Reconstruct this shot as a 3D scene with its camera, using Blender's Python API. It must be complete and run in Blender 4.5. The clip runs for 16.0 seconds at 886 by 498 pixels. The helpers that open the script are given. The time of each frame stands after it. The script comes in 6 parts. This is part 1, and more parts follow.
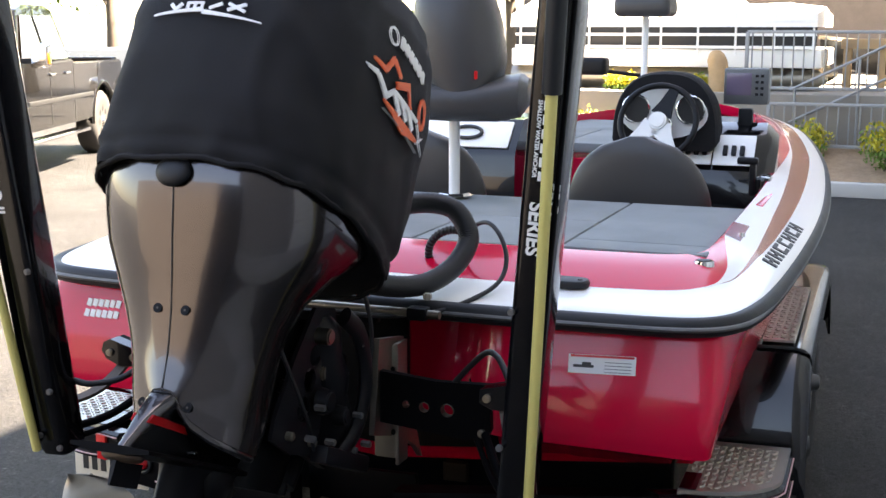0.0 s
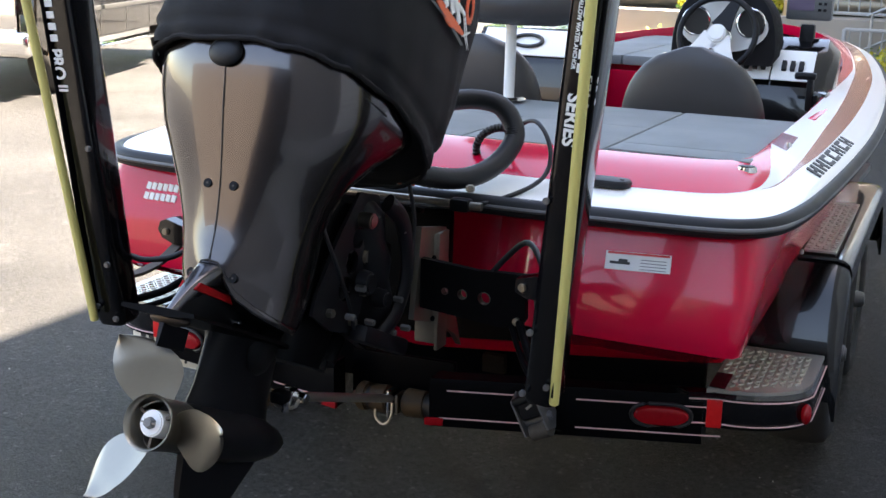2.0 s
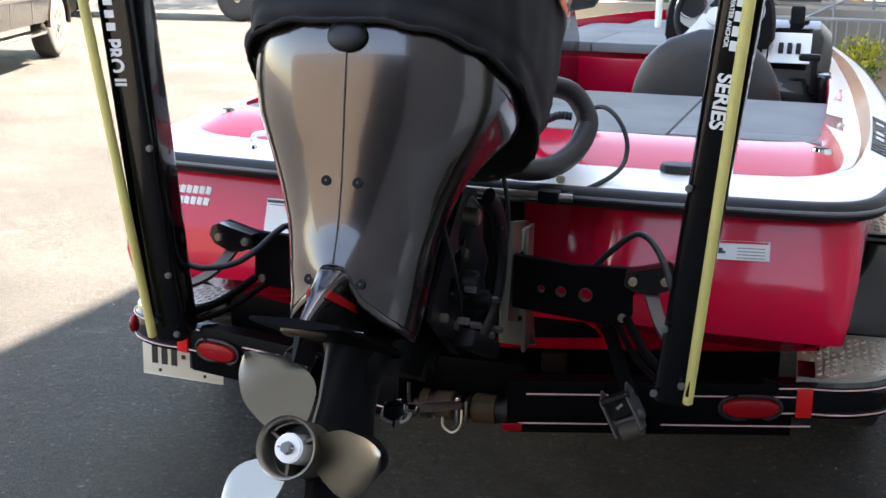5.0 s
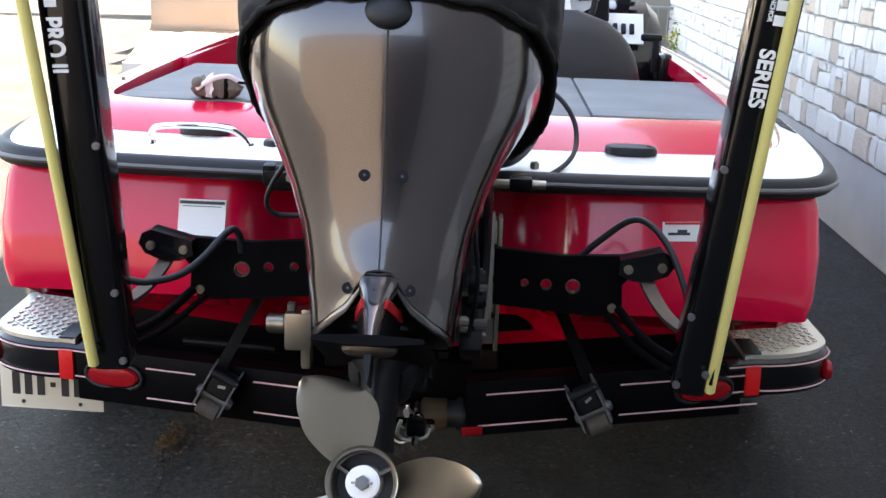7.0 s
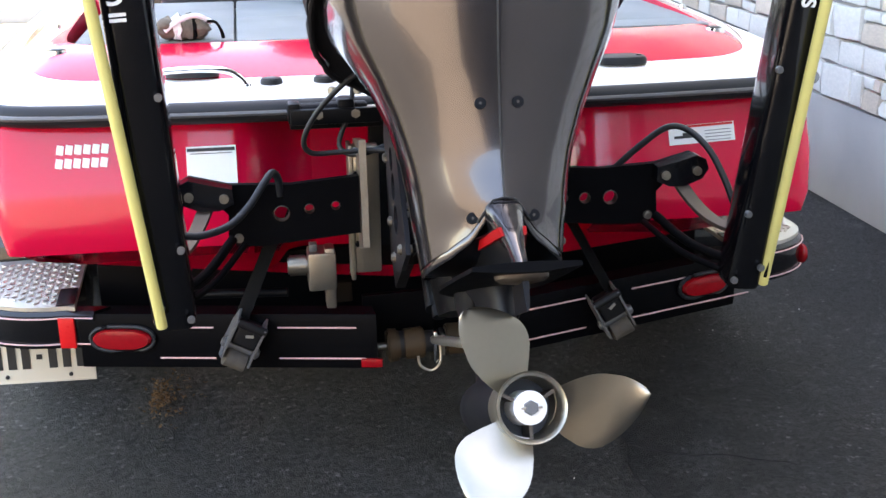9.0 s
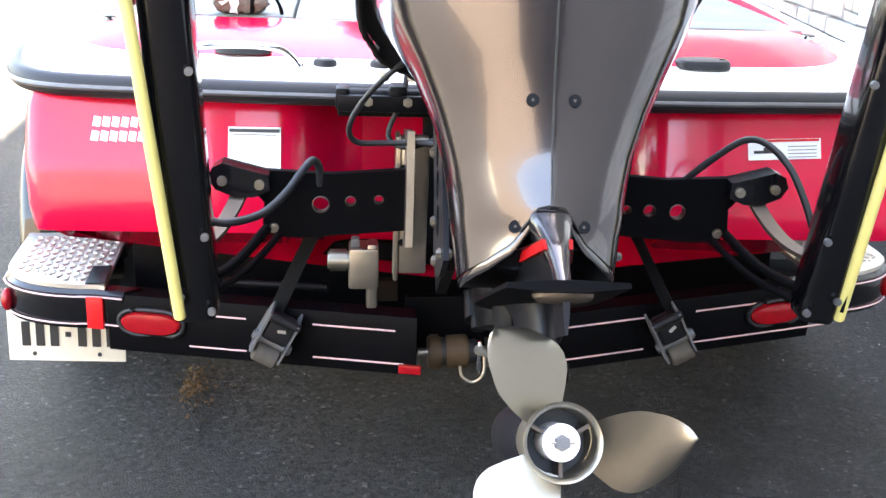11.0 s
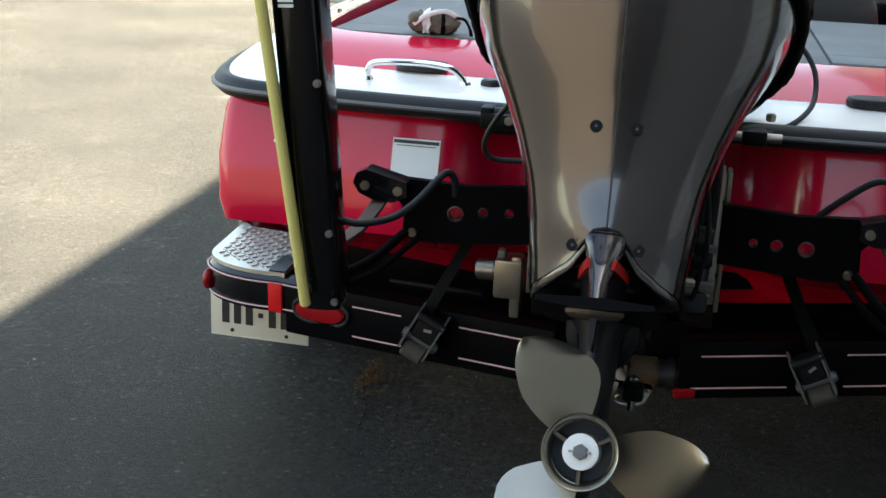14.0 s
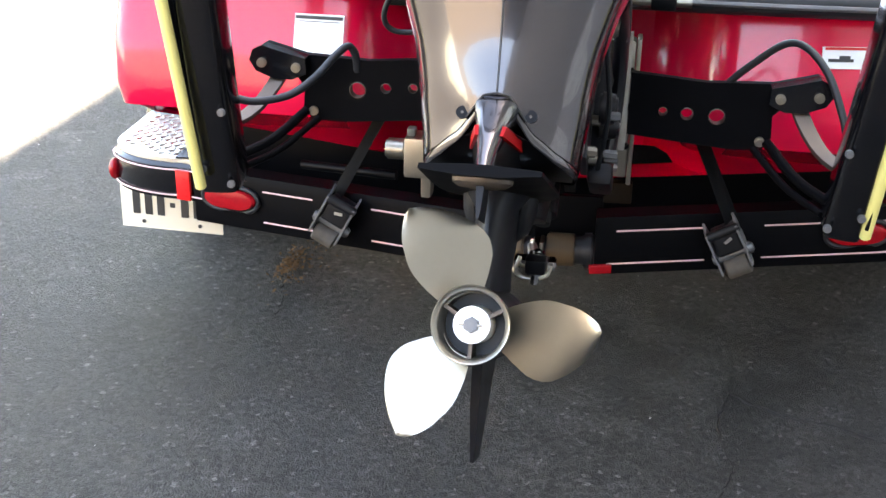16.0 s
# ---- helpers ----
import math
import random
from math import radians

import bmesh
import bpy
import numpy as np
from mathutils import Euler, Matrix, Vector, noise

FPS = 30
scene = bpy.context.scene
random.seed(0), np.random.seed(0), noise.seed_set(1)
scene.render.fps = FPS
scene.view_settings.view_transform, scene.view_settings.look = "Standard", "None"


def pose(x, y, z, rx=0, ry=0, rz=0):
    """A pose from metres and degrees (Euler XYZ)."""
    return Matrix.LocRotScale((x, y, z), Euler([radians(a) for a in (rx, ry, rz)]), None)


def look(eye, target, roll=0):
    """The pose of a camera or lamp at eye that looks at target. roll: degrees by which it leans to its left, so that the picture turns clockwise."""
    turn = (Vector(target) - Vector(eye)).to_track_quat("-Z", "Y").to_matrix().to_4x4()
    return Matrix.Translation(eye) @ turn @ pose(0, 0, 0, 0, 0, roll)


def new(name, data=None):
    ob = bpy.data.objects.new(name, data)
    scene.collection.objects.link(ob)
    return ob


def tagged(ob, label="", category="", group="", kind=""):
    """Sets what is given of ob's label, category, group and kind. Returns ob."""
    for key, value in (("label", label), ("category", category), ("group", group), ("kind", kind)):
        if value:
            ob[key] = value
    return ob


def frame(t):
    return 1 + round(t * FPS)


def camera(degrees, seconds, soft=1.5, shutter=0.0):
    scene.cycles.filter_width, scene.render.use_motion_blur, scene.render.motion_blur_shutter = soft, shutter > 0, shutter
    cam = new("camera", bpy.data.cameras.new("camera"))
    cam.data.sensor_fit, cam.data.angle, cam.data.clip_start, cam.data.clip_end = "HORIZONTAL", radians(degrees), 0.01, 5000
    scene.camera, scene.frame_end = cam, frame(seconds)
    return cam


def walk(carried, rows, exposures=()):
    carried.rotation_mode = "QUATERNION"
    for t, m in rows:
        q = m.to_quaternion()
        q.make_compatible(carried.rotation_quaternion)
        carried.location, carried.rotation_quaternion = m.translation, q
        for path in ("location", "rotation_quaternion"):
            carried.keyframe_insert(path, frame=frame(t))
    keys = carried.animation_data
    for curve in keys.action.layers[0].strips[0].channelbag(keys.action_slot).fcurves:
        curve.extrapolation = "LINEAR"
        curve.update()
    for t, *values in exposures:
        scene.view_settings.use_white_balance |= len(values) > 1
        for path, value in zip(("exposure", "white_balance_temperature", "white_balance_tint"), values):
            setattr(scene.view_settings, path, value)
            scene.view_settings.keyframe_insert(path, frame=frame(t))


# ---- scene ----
cam = camera(39.9, 16.0)
# t, x, y, z, yaw, pitch, roll
ROWS = [
    (0.0, 1.444, -2.999, 1.679, 21.35, -10.35, -0.03),
    (0.5, 1.424, -3.019, 1.650, 20.19, -11.31, -0.12),
    (1.0, 1.433, -3.052, 1.646, 19.95, -12.07, -0.26),
    (1.5, 1.493, -3.064, 1.638, 21.71, -12.45, -1.36),
    (2.0, 1.546, -3.071, 1.622, 24.94, -14.07, -1.65),
    (2.5, 1.537, -3.091, 1.617, 25.96, -14.11, -1.13),
    (3.0, 1.487, -3.127, 1.611, 25.18, -13.18, -1.62),
    (3.5, 1.330, -3.124, 1.611, 21.89, -13.87, -1.29),
    (4.0, 1.203, -3.162, 1.599, 21.12, -13.90, -0.46),
    (4.2, 1.163, -3.158, 1.585, 21.22, -13.56, -1.07),
    (6.3, 0.435, -3.027, 1.552, 8.21, -15.56, -0.54),
    (6.5, 0.364, -3.026, 1.546, 6.57, -15.68, -1.10),
    (7.0, 0.181, -3.001, 1.504, 2.52, -14.26, -2.00),
    (7.5, 0.013, -2.964, 1.501, -0.86, -15.56, 2.17),
    (8.0, -0.121, -2.943, 1.499, -5.17, -15.75, -0.91),
    (8.5, -0.352, -2.972, 1.503, -7.61, -16.56, 0.44),
    (9.0, -0.444, -2.960, 1.505, -9.31, -17.79, 0.67),
    (9.2, -0.449, -2.918, 1.486, -9.17, -18.93, 0.66),
    (11.3, -0.319, -2.769, 1.465, -4.03, -18.11, -2.29),
    (11.5, -0.304, -2.779, 1.467, -3.84, -18.11, -2.07),
    (12.0, -0.277, -2.872, 1.487, -2.19, -16.48, -1.06),
    (12.5, -0.220, -2.999, 1.533, 0.05, -16.68, -4.15),
    (13.0, -0.146, -3.043, 1.547, 4.39, -16.14, -3.44),
    (13.5, -0.010, -2.953, 1.535, 10.87, -15.32, -3.07),
    (14.0, 0.104, -2.890, 1.509, 11.79, -17.79, -2.25),
    (14.5, 0.127, -2.872, 1.484, 10.65, -20.46, -1.04),
    (15.0, 0.145, -2.845, 1.463, 10.63, -21.62, -0.47),
    (15.5, 0.169, -2.823, 1.446, 9.16, -22.54, -1.06),
    (16.0, 0.207, -2.807, 1.447, 9.36, -22.56, -1.38),
]
EXPOSURES = [(0, 4.56, 8300, 16), (1.2, 4.58, 8100, 15), (2.0, 4.63, 7900, 14), (3.0, 4.53, 7800, 13), (4.2, 4.71, 7900, 13), (6.5, 4.81, 8300, 16), (7, 4.91, 8300, 16), (8.5, 5.36, 8500, 16), (9.2, 5.51, 8500, 15), (11.3, 6.3, 8600, 15), (12, 5.96, 8700, 15), (12.5, 5.51, 8600, 15), (13.4, 4.66, 8400, 9), (14, 4.31, 8600, 4), (14.5, 4.88, 8300, 13), (15, 5.37, 8700, 15), (16, 6.19, 8800, 14)]
walk(cam, [(t, pose(x, y, z, 90 + pitch, roll, yaw)) for t, x, y, z, yaw, pitch, roll in ROWS], EXPOSURES)

# world and sun
world = bpy.data.worlds.new("world")
scene.world = world
world.use_nodes = True
SUN_EL, SUN_AZ = radians(62), radians(20)   # azimuth: turned from +x towards +y
wn = world.node_tree
sky = wn.nodes.new("ShaderNodeTexSky")
sky.sky_type, sky.sun_disc = "NISHITA", False
sky.sun_elevation, sky.sun_rotation = SUN_EL, radians(90) - SUN_AZ
wn.links.new(sky.outputs[0], wn.nodes["Background"].inputs[0])
wn.nodes["Background"].inputs[1].default_value = 0.041
sun_dir = Vector((math.cos(SUN_EL) * math.cos(SUN_AZ), math.cos(SUN_EL) * math.sin(SUN_AZ), math.sin(SUN_EL)))
sun = new("sun", bpy.data.lights.new("sun", "SUN"))
sun.data.energy, sun.data.angle, sun.data.color = 5.0, radians(0.6), (1.0, 0.965, 0.90)
sun.matrix_world = look(sun_dir * 60, (0, 0, 0))


# ---------------------------------------------------------------- materials
def mat(name, col, rough=0.5, metal=0.0, vary=0.12, scale=8.0, grain=0.0, grain_scale=200.0, coat=0.0, rvary=0.08, spec=0.5, rand=0.0, crough=0.03):
    """Principled surface with two scales of variation in colour and roughness, and a fine bump."""
    m = bpy.data.materials.new(name)
    m.use_nodes = True
    nt, b = m.node_tree, m.node_tree.nodes["Principled BSDF"]
    b.inputs["Roughness"].default_value, b.inputs["Metallic"].default_value = rough, metal
    b.inputs["Coat Weight"].default_value = coat
    b.inputs["Coat Roughness"].default_value = crough
    b.inputs["Specular IOR Level"].default_value = spec
    co = nt.nodes.new("ShaderNodeTexCoord")
    n1, n2 = nt.nodes.new("ShaderNodeTexNoise"), nt.nodes.new("ShaderNodeTexNoise")
    n1.inputs["Scale"].default_value, n1.inputs["Detail"].default_value = scale, 5
    n2.inputs["Scale"].default_value, n2.inputs["Detail"].default_value = grain_scale, 3
    for n in (n1, n2):
        nt.links.new(co.outputs["Object"], n.inputs["Vector"])
    mix = nt.nodes.new("ShaderNodeMix")
    mix.data_type = "RGBA"
    mix.inputs[6].default_value = tuple(c * (1 - vary) for c in col) + (1,)
    mix.inputs[7].default_value = tuple(min(1, c * (1 + vary)) for c in col) + (1,)
    add = nt.nodes.new("ShaderNodeMath")
    add.operation, add.inputs[1].default_value = "MULTIPLY_ADD", 0.7
    mul = nt.nodes.new("ShaderNodeMath")
    mul.operation, mul.inputs[1].default_value = "MULTIPLY", 0.3
    nt.links.new(n2.outputs[0], mul.inputs[0])
    nt.links.new(n1.outputs[0], add.inputs[0])
    nt.links.new(mul.outputs[0], add.inputs[2])
    fac = add.outputs[0]
    if rand:
        info, ra = nt.nodes.new("ShaderNodeObjectInfo"), nt.nodes.new("ShaderNodeMath")
        ra.operation, ra.inputs[1].default_value = "MULTIPLY_ADD", rand
        nt.links.new(info.outputs["Random"], ra.inputs[0])
        nt.links.new(fac, ra.inputs[2])
        fac = ra.outputs[0]
    nt.links.new(fac, mix.inputs[0])
    nt.links.new(mix.outputs[2], b.inputs["Base Color"])
    if rvary:
        rr = nt.nodes.new("ShaderNodeMapRange")
        rr.inputs[3].default_value, rr.inputs[4].default_value = max(0.02, rough - rvary), min(1, rough + rvary)
        nt.links.new(n1.outputs[0], rr.inputs[0])
        nt.links.new(rr.outputs[0], b.inputs["Roughness"])
    if grain:
        bump = nt.nodes.new("ShaderNodeBump")
        bump.inputs["Strength"].default_value, bump.inputs["Distance"].default_value = grain, 0.002
        nt.links.new(n2.outputs[0], bump.inputs["Height"])
        nt.links.new(bump.outputs[0], b.inputs["Normal"])
    return m


M = dict(
    red=mat("red_gelcoat", (0.63, 0.003, 0.037), 0.2, vary=0.06, coat=0.4, crough=0.015, spec=0.3, rvary=0.03, scale=3),
    maroon=mat("maroon_flake", (0.20, 0.006, 0.025), 0.25, vary=0.2, coat=0.4, scale=60, rvary=0.03),
    bronze=mat("copper_flake", (0.30, 0.07, 0.024), 0.25, metal=0.3, vary=0.08, coat=0.25, scale=60, rvary=0.03),
    white=mat("white_gelcoat", (0.80, 0.79, 0.75), 0.3, vary=0.03, coat=0.2, rvary=0.05),
    rub=mat("black_rubber", (0.010, 0.011, 0.013), 0.5, spec=0.35, vary=0.25, grain=0.15),
    carpet=mat("grey_carpet", (0.235, 0.252, 0.255), 0.95, vary=0.36, scale=4, grain=0.8, grain_scale=500, spec=0.1),
    vinyl=mat("charcoal_vinyl", (0.040, 0.038, 0.038), 0.36, vary=0.12, grain=0.35, grain_scale=420),
    cowl=mat("grey_metallic_paint", (0.066, 0.059, 0.061), 0.2, metal=0.85, vary=0.10, scale=40, coat=0.8, crough=0.05, rvary=0.03),
    leg=mat("dark_grey_paint", (0.009, 0.009, 0.011), 0.4, metal=0.0, vary=0.2, coat=0.0, spec=0.16),
    fabric=mat("black_cover_cloth", (0.007, 0.007, 0.0085), 0.8, vary=0.3, scale=6, grain=0.5, grain_scale=700, spec=0.3),
    black=mat("black_paint", (0.003, 0.003, 0.0035), 0.42, vary=0.3, coat=0.0, spec=0.035, scale=14),
    apron=mat("dark_apron_plastic", (0.0045, 0.0045, 0.0052), 0.3, vary=0.3, coat=0.0, spec=0.16, scale=14),
    gloss=mat("gloss_black_paint", (0.003, 0.003, 0.0038), 0.2, vary=0.3, coat=0.7, crough=0.03, spec=0.3, scale=14),
    blackm=mat("black_anodised", (0.0035, 0.0038, 0.0046), 0.4, metal=0.0, spec=0.11, vary=0.3, scale=20, grain=0.1),
    plastic=mat("black_plastic", (0.007, 0.007, 0.008), 0.45, spec=0.22, vary=0.3, grain=0.2),
    steel=mat("stainless_steel", (0.36, 0.33, 0.275), 0.36, metal=1.0, vary=0.10, scale=10, rvary=0.08, grain=0.06, grain_scale=90),
    chrome=mat("chrome", (0.8, 0.8, 0.8), 0.08, metal=1.0, vary=0.03),
    alu=mat("cast_aluminium", (0.33, 0.30, 0.25), 0.38, metal=0.95, vary=0.2, scale=20, grain=0.25),
    alud=mat("diamond_plate_aluminium", (0.60, 0.57, 0.51), 0.34, metal=0.85, vary=0.12, scale=12, grain=0.1),
    yellow=mat("yellow_fibreglass", (0.60, 0.52, 0.17), 0.5, vary=0.1, scale=15),
    grey=mat("grey_steel", (0.13, 0.13, 0.13), 0.45, metal=0.5, vary=0.25, scale=25, grain=0.2),
    strap=mat("black_webbing", (0.005, 0.005, 0.005), 0.9, vary=0.3, grain=0.6, grain_scale=300, spec=0.06),
    bunk=mat("dark_stained_timber", (0.030, 0.019, 0.012), 0.8, vary=0.4, scale=14, grain=0.5, spec=0.1),
    roller=mat("brown_rubber_roller", (0.060, 0.038, 0.020), 0.55, vary=0.4, scale=30, grain=0.3, spec=0.25),
    dust=mat("dusty_webbing", (0.075, 0.066, 0.056), 0.9, vary=0.4, scale=40, grain=0.5, grain_scale=300, spec=0.1),
    label=mat("white_label", (0.8, 0.8, 0.78), 0.4, vary=0.03),
    ink=mat("black_ink", (0.02, 0.02, 0.02), 0.5),
    redlens=mat("red_lens", (0.27, 0.004, 0.008), 0.2, vary=0.25, scale=60, coat=0.2, spec=0.3),
    redtape=mat("red_reflector", (0.62, 0.012, 0.014), 0.3, vary=0.15, scale=120, coat=0.1, spec=0.3),
    flash=mat("red_flash", (0.31, 0.004, 0.006), 0.45, vary=0.1, spec=0.12),
    stripe=mat("silver_pink_pinstripe", (0.70, 0.43, 0.42), 0.35, vary=0.1),
    orange=mat("orange_decal", (0.85, 0.13, 0.03), 0.5, vary=0.1),
    plate=mat("plate_white", (0.66, 0.60, 0.48), 0.4, vary=0.06),
    tyre=mat("tyre_rubber", (0.035, 0.033, 0.031), 0.85, vary=0.25, grain=0.4),
    camo=mat("camo_cloth", (0.13, 0.105, 0.08), 0.9, vary=0.95, scale=45, grain=0.4),
    stone=mat("pale_limestone", (0.68, 0.655, 0.595), 0.9, vary=0.24, scale=9, grain=1.0, grain_scale=45, rand=0.6, spec=0.2),
    stoneb=mat("rust_stone", (0.55, 0.46, 0.37), 0.9, vary=0.35, scale=9, grain=0.9, grain_scale=60, rand=0.4, spec=0.2),
    mortar=mat("mortar", (0.34, 0.325, 0.30), 0.95, vary=0.2, grain=0.8, grain_scale=90, spec=0.2),
    concrete=mat("concrete", (0.24, 0.215, 0.185), 0.9, vary=0.25, scale=2.2, grain=0.6, grain_scale=120, spec=0.2),
    plinth=mat("grey_plinth_concrete", (0.42, 0.41, 0.39), 0.9, vary=0.32, scale=3, grain=0.6, spec=0.2),
    webm=mat("dark_hub_steel", (0.10, 0.08, 0.065), 0.5, metal=0.8, vary=0.25, scale=25),
    kerb=mat("pale_kerb_concrete", (0.45, 0.44, 0.42), 0.9, vary=0.15, scale=4, grain=0.5, spec=0.2),
    soil=mat("brown_mulch", (0.30, 0.21, 0.14), 0.95, vary=0.45, scale=14, grain=1.0, grain_scale=60, spec=0.1),
    rail=mat("galvanised_rail", (0.27, 0.275, 0.28), 0.5, metal=0.6, vary=0.12),
    leaf=mat("green_leaf", (0.10, 0.17, 0.03), 0.6, vary=0.5, scale=3, rand=0.3, spec=0.3),
    leafy=mat("yellow_green_leaf", (0.42, 0.36, 0.03), 0.6, vary=0.4, scale=8, spec=0.3),
    bark=mat("bark", (0.10, 0.075, 0.055), 0.95, vary=0.4, scale=12, grain=1.0, grain_scale=40),
    truck=mat("brown_metallic_paint", (0.004, 0.0033, 0.0026), 0.08, metal=0.0, vary=0.08, coat=0.7, crough=0.01, spec=0.3, rvary=0.02),
    truckb=mat("silver_truck_paint", (0.45, 0.46, 0.47), 0.25, metal=0.5, vary=0.05, coat=1.0),
    wood=mat("weathered_tan_timber", (0.42, 0.27, 0.14), 0.8, vary=0.3, scale=12, grain=0.6, grain_scale=80),
    cloth=mat("white_canvas", (0.78, 0.76, 0.72), 0.85, vary=0.08, scale=3, grain=0.4),
    tanwall=mat("tan_stucco", (0.285, 0.25, 0.215), 0.9, vary=0.12, scale=1.5, grain=0.4, spec=0.2),
    stucco=mat("grey_brown_render", (0.28, 0.262, 0.245), 0.9, vary=0.15, scale=2, grain=0.4, spec=0.2),
    brick=mat("brown_brick", (0.105, 0.092, 0.084), 0.9, vary=0.3, scale=6, grain=0.8, grain_scale=50, spec=0.2),
    litter=mat("dry_leaf_litter", (0.13, 0.075, 0.035), 0.8, vary=0.6, scale=60, spec=0.2),
    tar=mat("crack_tar", (0.006, 0.006, 0.006), 0.6, vary=0.3, spec=0.2),
    screen=mat("screen", (0.16, 0.12, 0.17), 0.1, vary=0.2),
    amber=mat("amber_lens", (0.9, 0.35, 0.02), 0.15, coat=1.0),
)
glass = bpy.data.materials.new("tinted_glass")
glass.use_nodes = True
gb = glass.node_tree.nodes["Principled BSDF"]
gb.inputs["Base Color"].default_value = (0.08, 0.09, 0.1, 1)
gb.inputs["Roughness"].default_value, gb.inputs["Coat Weight"].default_value = 0.03, 1.0
M["glass"] = glass

# asphalt: coarse aggregate, paler worn patches, a dark stain that also holds the boat's shade
asph = bpy.data.materials.new("asphalt")
asph.use_nodes = True
nt, ab = asph.node_tree, asph.node_tree.nodes["Principled BSDF"]
co = nt.nodes.new("ShaderNodeTexCoord")


def tex(scale, detail, lo, hi, a, b):
    n, r = nt.nodes.new("ShaderNodeTexNoise"), nt.nodes.new("ShaderNodeMapRange")
    n.inputs["Scale"].default_value, n.inputs["Detail"].default_value = scale, detail
    nt.links.new(co.outputs["Object"], n.inputs["Vector"])
    r.inputs[1].default_value, r.inputs[2].default_value, r.inputs[3].default_value, r.inputs[4].default_value = lo, hi, a, b
    nt.links.new(n.outputs[0], r.inputs[0])
    return n, r.outputs[0]


def mulnode(a, b):
    m = nt.nodes.new("ShaderNodeMath")
    m.operation = "MULTIPLY"
    nt.links.new(a, m.inputs[0])
    nt.links.new(b, m.inputs[1])
    return m.outputs[0]


vor = nt.nodes.new("ShaderNodeTexVoronoi")
vor.inputs["Scale"].default_value = 95
nt.links.new(co.outputs["Object"], vor.inputs["Vector"])
sepc = nt.nodes.new("ShaderNodeSeparateColor")
nt.links.new(vor.outputs["Color"], sepc.inputs[0])


def ranged(src, lo, hi, a, b):
    r = nt.nodes.new("ShaderNodeMapRange")
    r.inputs[1].default_value, r.inputs[2].default_value, r.inputs[3].default_value, r.inputs[4].default_value = lo, hi, a, b
    nt.links.new(src, r.inputs[0])
    return r.outputs[0]


def vein(scale, width, seed):
    """Thin winding lines: where a noise crosses its middle."""
    n, d, ab_ = nt.nodes.new("ShaderNodeTexNoise"), nt.nodes.new("ShaderNodeMath"), nt.nodes.new("ShaderNodeMath")
    n.noise_dimensions = "4D"
    n.inputs["W"].default_value, n.inputs["Scale"].default_value, n.inputs["Detail"].default_value, n.inputs["Distortion"].default_value = seed, scale, 5, 0.6
    nt.links.new(co.outputs["Object"], n.inputs["Vector"])
    d.operation, d.inputs[1].default_value, ab_.operation = "SUBTRACT", 0.5, "ABSOLUTE"
    nt.links.new(n.outputs[0], d.inputs[0])
    nt.links.new(d.outputs[0], ab_.inputs[0])
    return ranged(ab_.outputs[0], 0.0, width, 1.0, 0.0)


ng, g1 = tex(200, 3, 0.3, 0.7, 0.4, 1.8)
stones = mulnode(ranged(sepc.outputs[0], 0.0, 1.0, 0.4, 1.6), ranged(sepc.outputs[1], 0.93, 1.0, 1.0, 3.2))
_, g2 = tex(0.9, 6, 0.35, 0.7, 0.65, 1.35)
_, g3 = tex(4.5, 8, 0.60, 0.74, 1.0, 2.0)
_, m1 = tex(1.3, 3, 0.55, 0.66, 0.0, 1.1)
_, m2 = tex(0.8, 2, 0.50, 0.60, 0.0, -0.6)
pale, dark = mulnode(vein(4.0, 0.010, 1.0), m1), mulnode(vein(1.6, 0.008, 7.0), m2)
one = nt.nodes.new("ShaderNodeMath")
one.operation = "ADD"
nt.links.new(pale, one.inputs[0])
nt.links.new(dark, one.inputs[1])
plus = nt.nodes.new("ShaderNodeMath")
plus.operation, plus.inputs[1].default_value = "ADD", 1.0
nt.links.new(one.outputs[0], plus.inputs[0])
# oil stain patches, with shade under the stern put into the asphalt's colour
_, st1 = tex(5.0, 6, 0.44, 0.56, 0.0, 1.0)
from_stern_patch = nt.nodes.new("ShaderNodeVectorMath")
from_stern_patch.operation, from_stern_patch.inputs[1].default_value = "DISTANCE", (0.42, 0.05, 0.0)
nt.links.new(co.outputs["Object"], from_stern_patch.inputs[0])
oil_and_shade = ranged(mulnode(st1, ranged(from_stern_patch.outputs["Value"], 0.25, 0.95, 1.0, 0.0)), 0.0, 1.0, 1.0, 0.35)
val = mulnode(mulnode(mulnode(mulnode(g1, stones), mulnode(g2, g3)), plus.outputs[0]), oil_and_shade)
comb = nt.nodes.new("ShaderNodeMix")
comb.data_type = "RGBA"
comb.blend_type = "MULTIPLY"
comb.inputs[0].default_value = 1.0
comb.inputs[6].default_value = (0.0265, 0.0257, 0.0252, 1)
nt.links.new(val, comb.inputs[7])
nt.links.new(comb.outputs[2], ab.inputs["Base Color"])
ab.inputs["Roughness"].default_value = 0.6
ab.inputs["Specular IOR Level"].default_value = 0.28
bp = nt.nodes.new("ShaderNodeBump")
bp.inputs["Strength"].default_value, bp.inputs["Distance"].default_value = 1.0, 0.009
nt.links.new(mulnode(g1, stones), bp.inputs["Height"])
nt.links.new(bp.outputs[0], ab.inputs["Normal"])
M["asphalt"] = asph


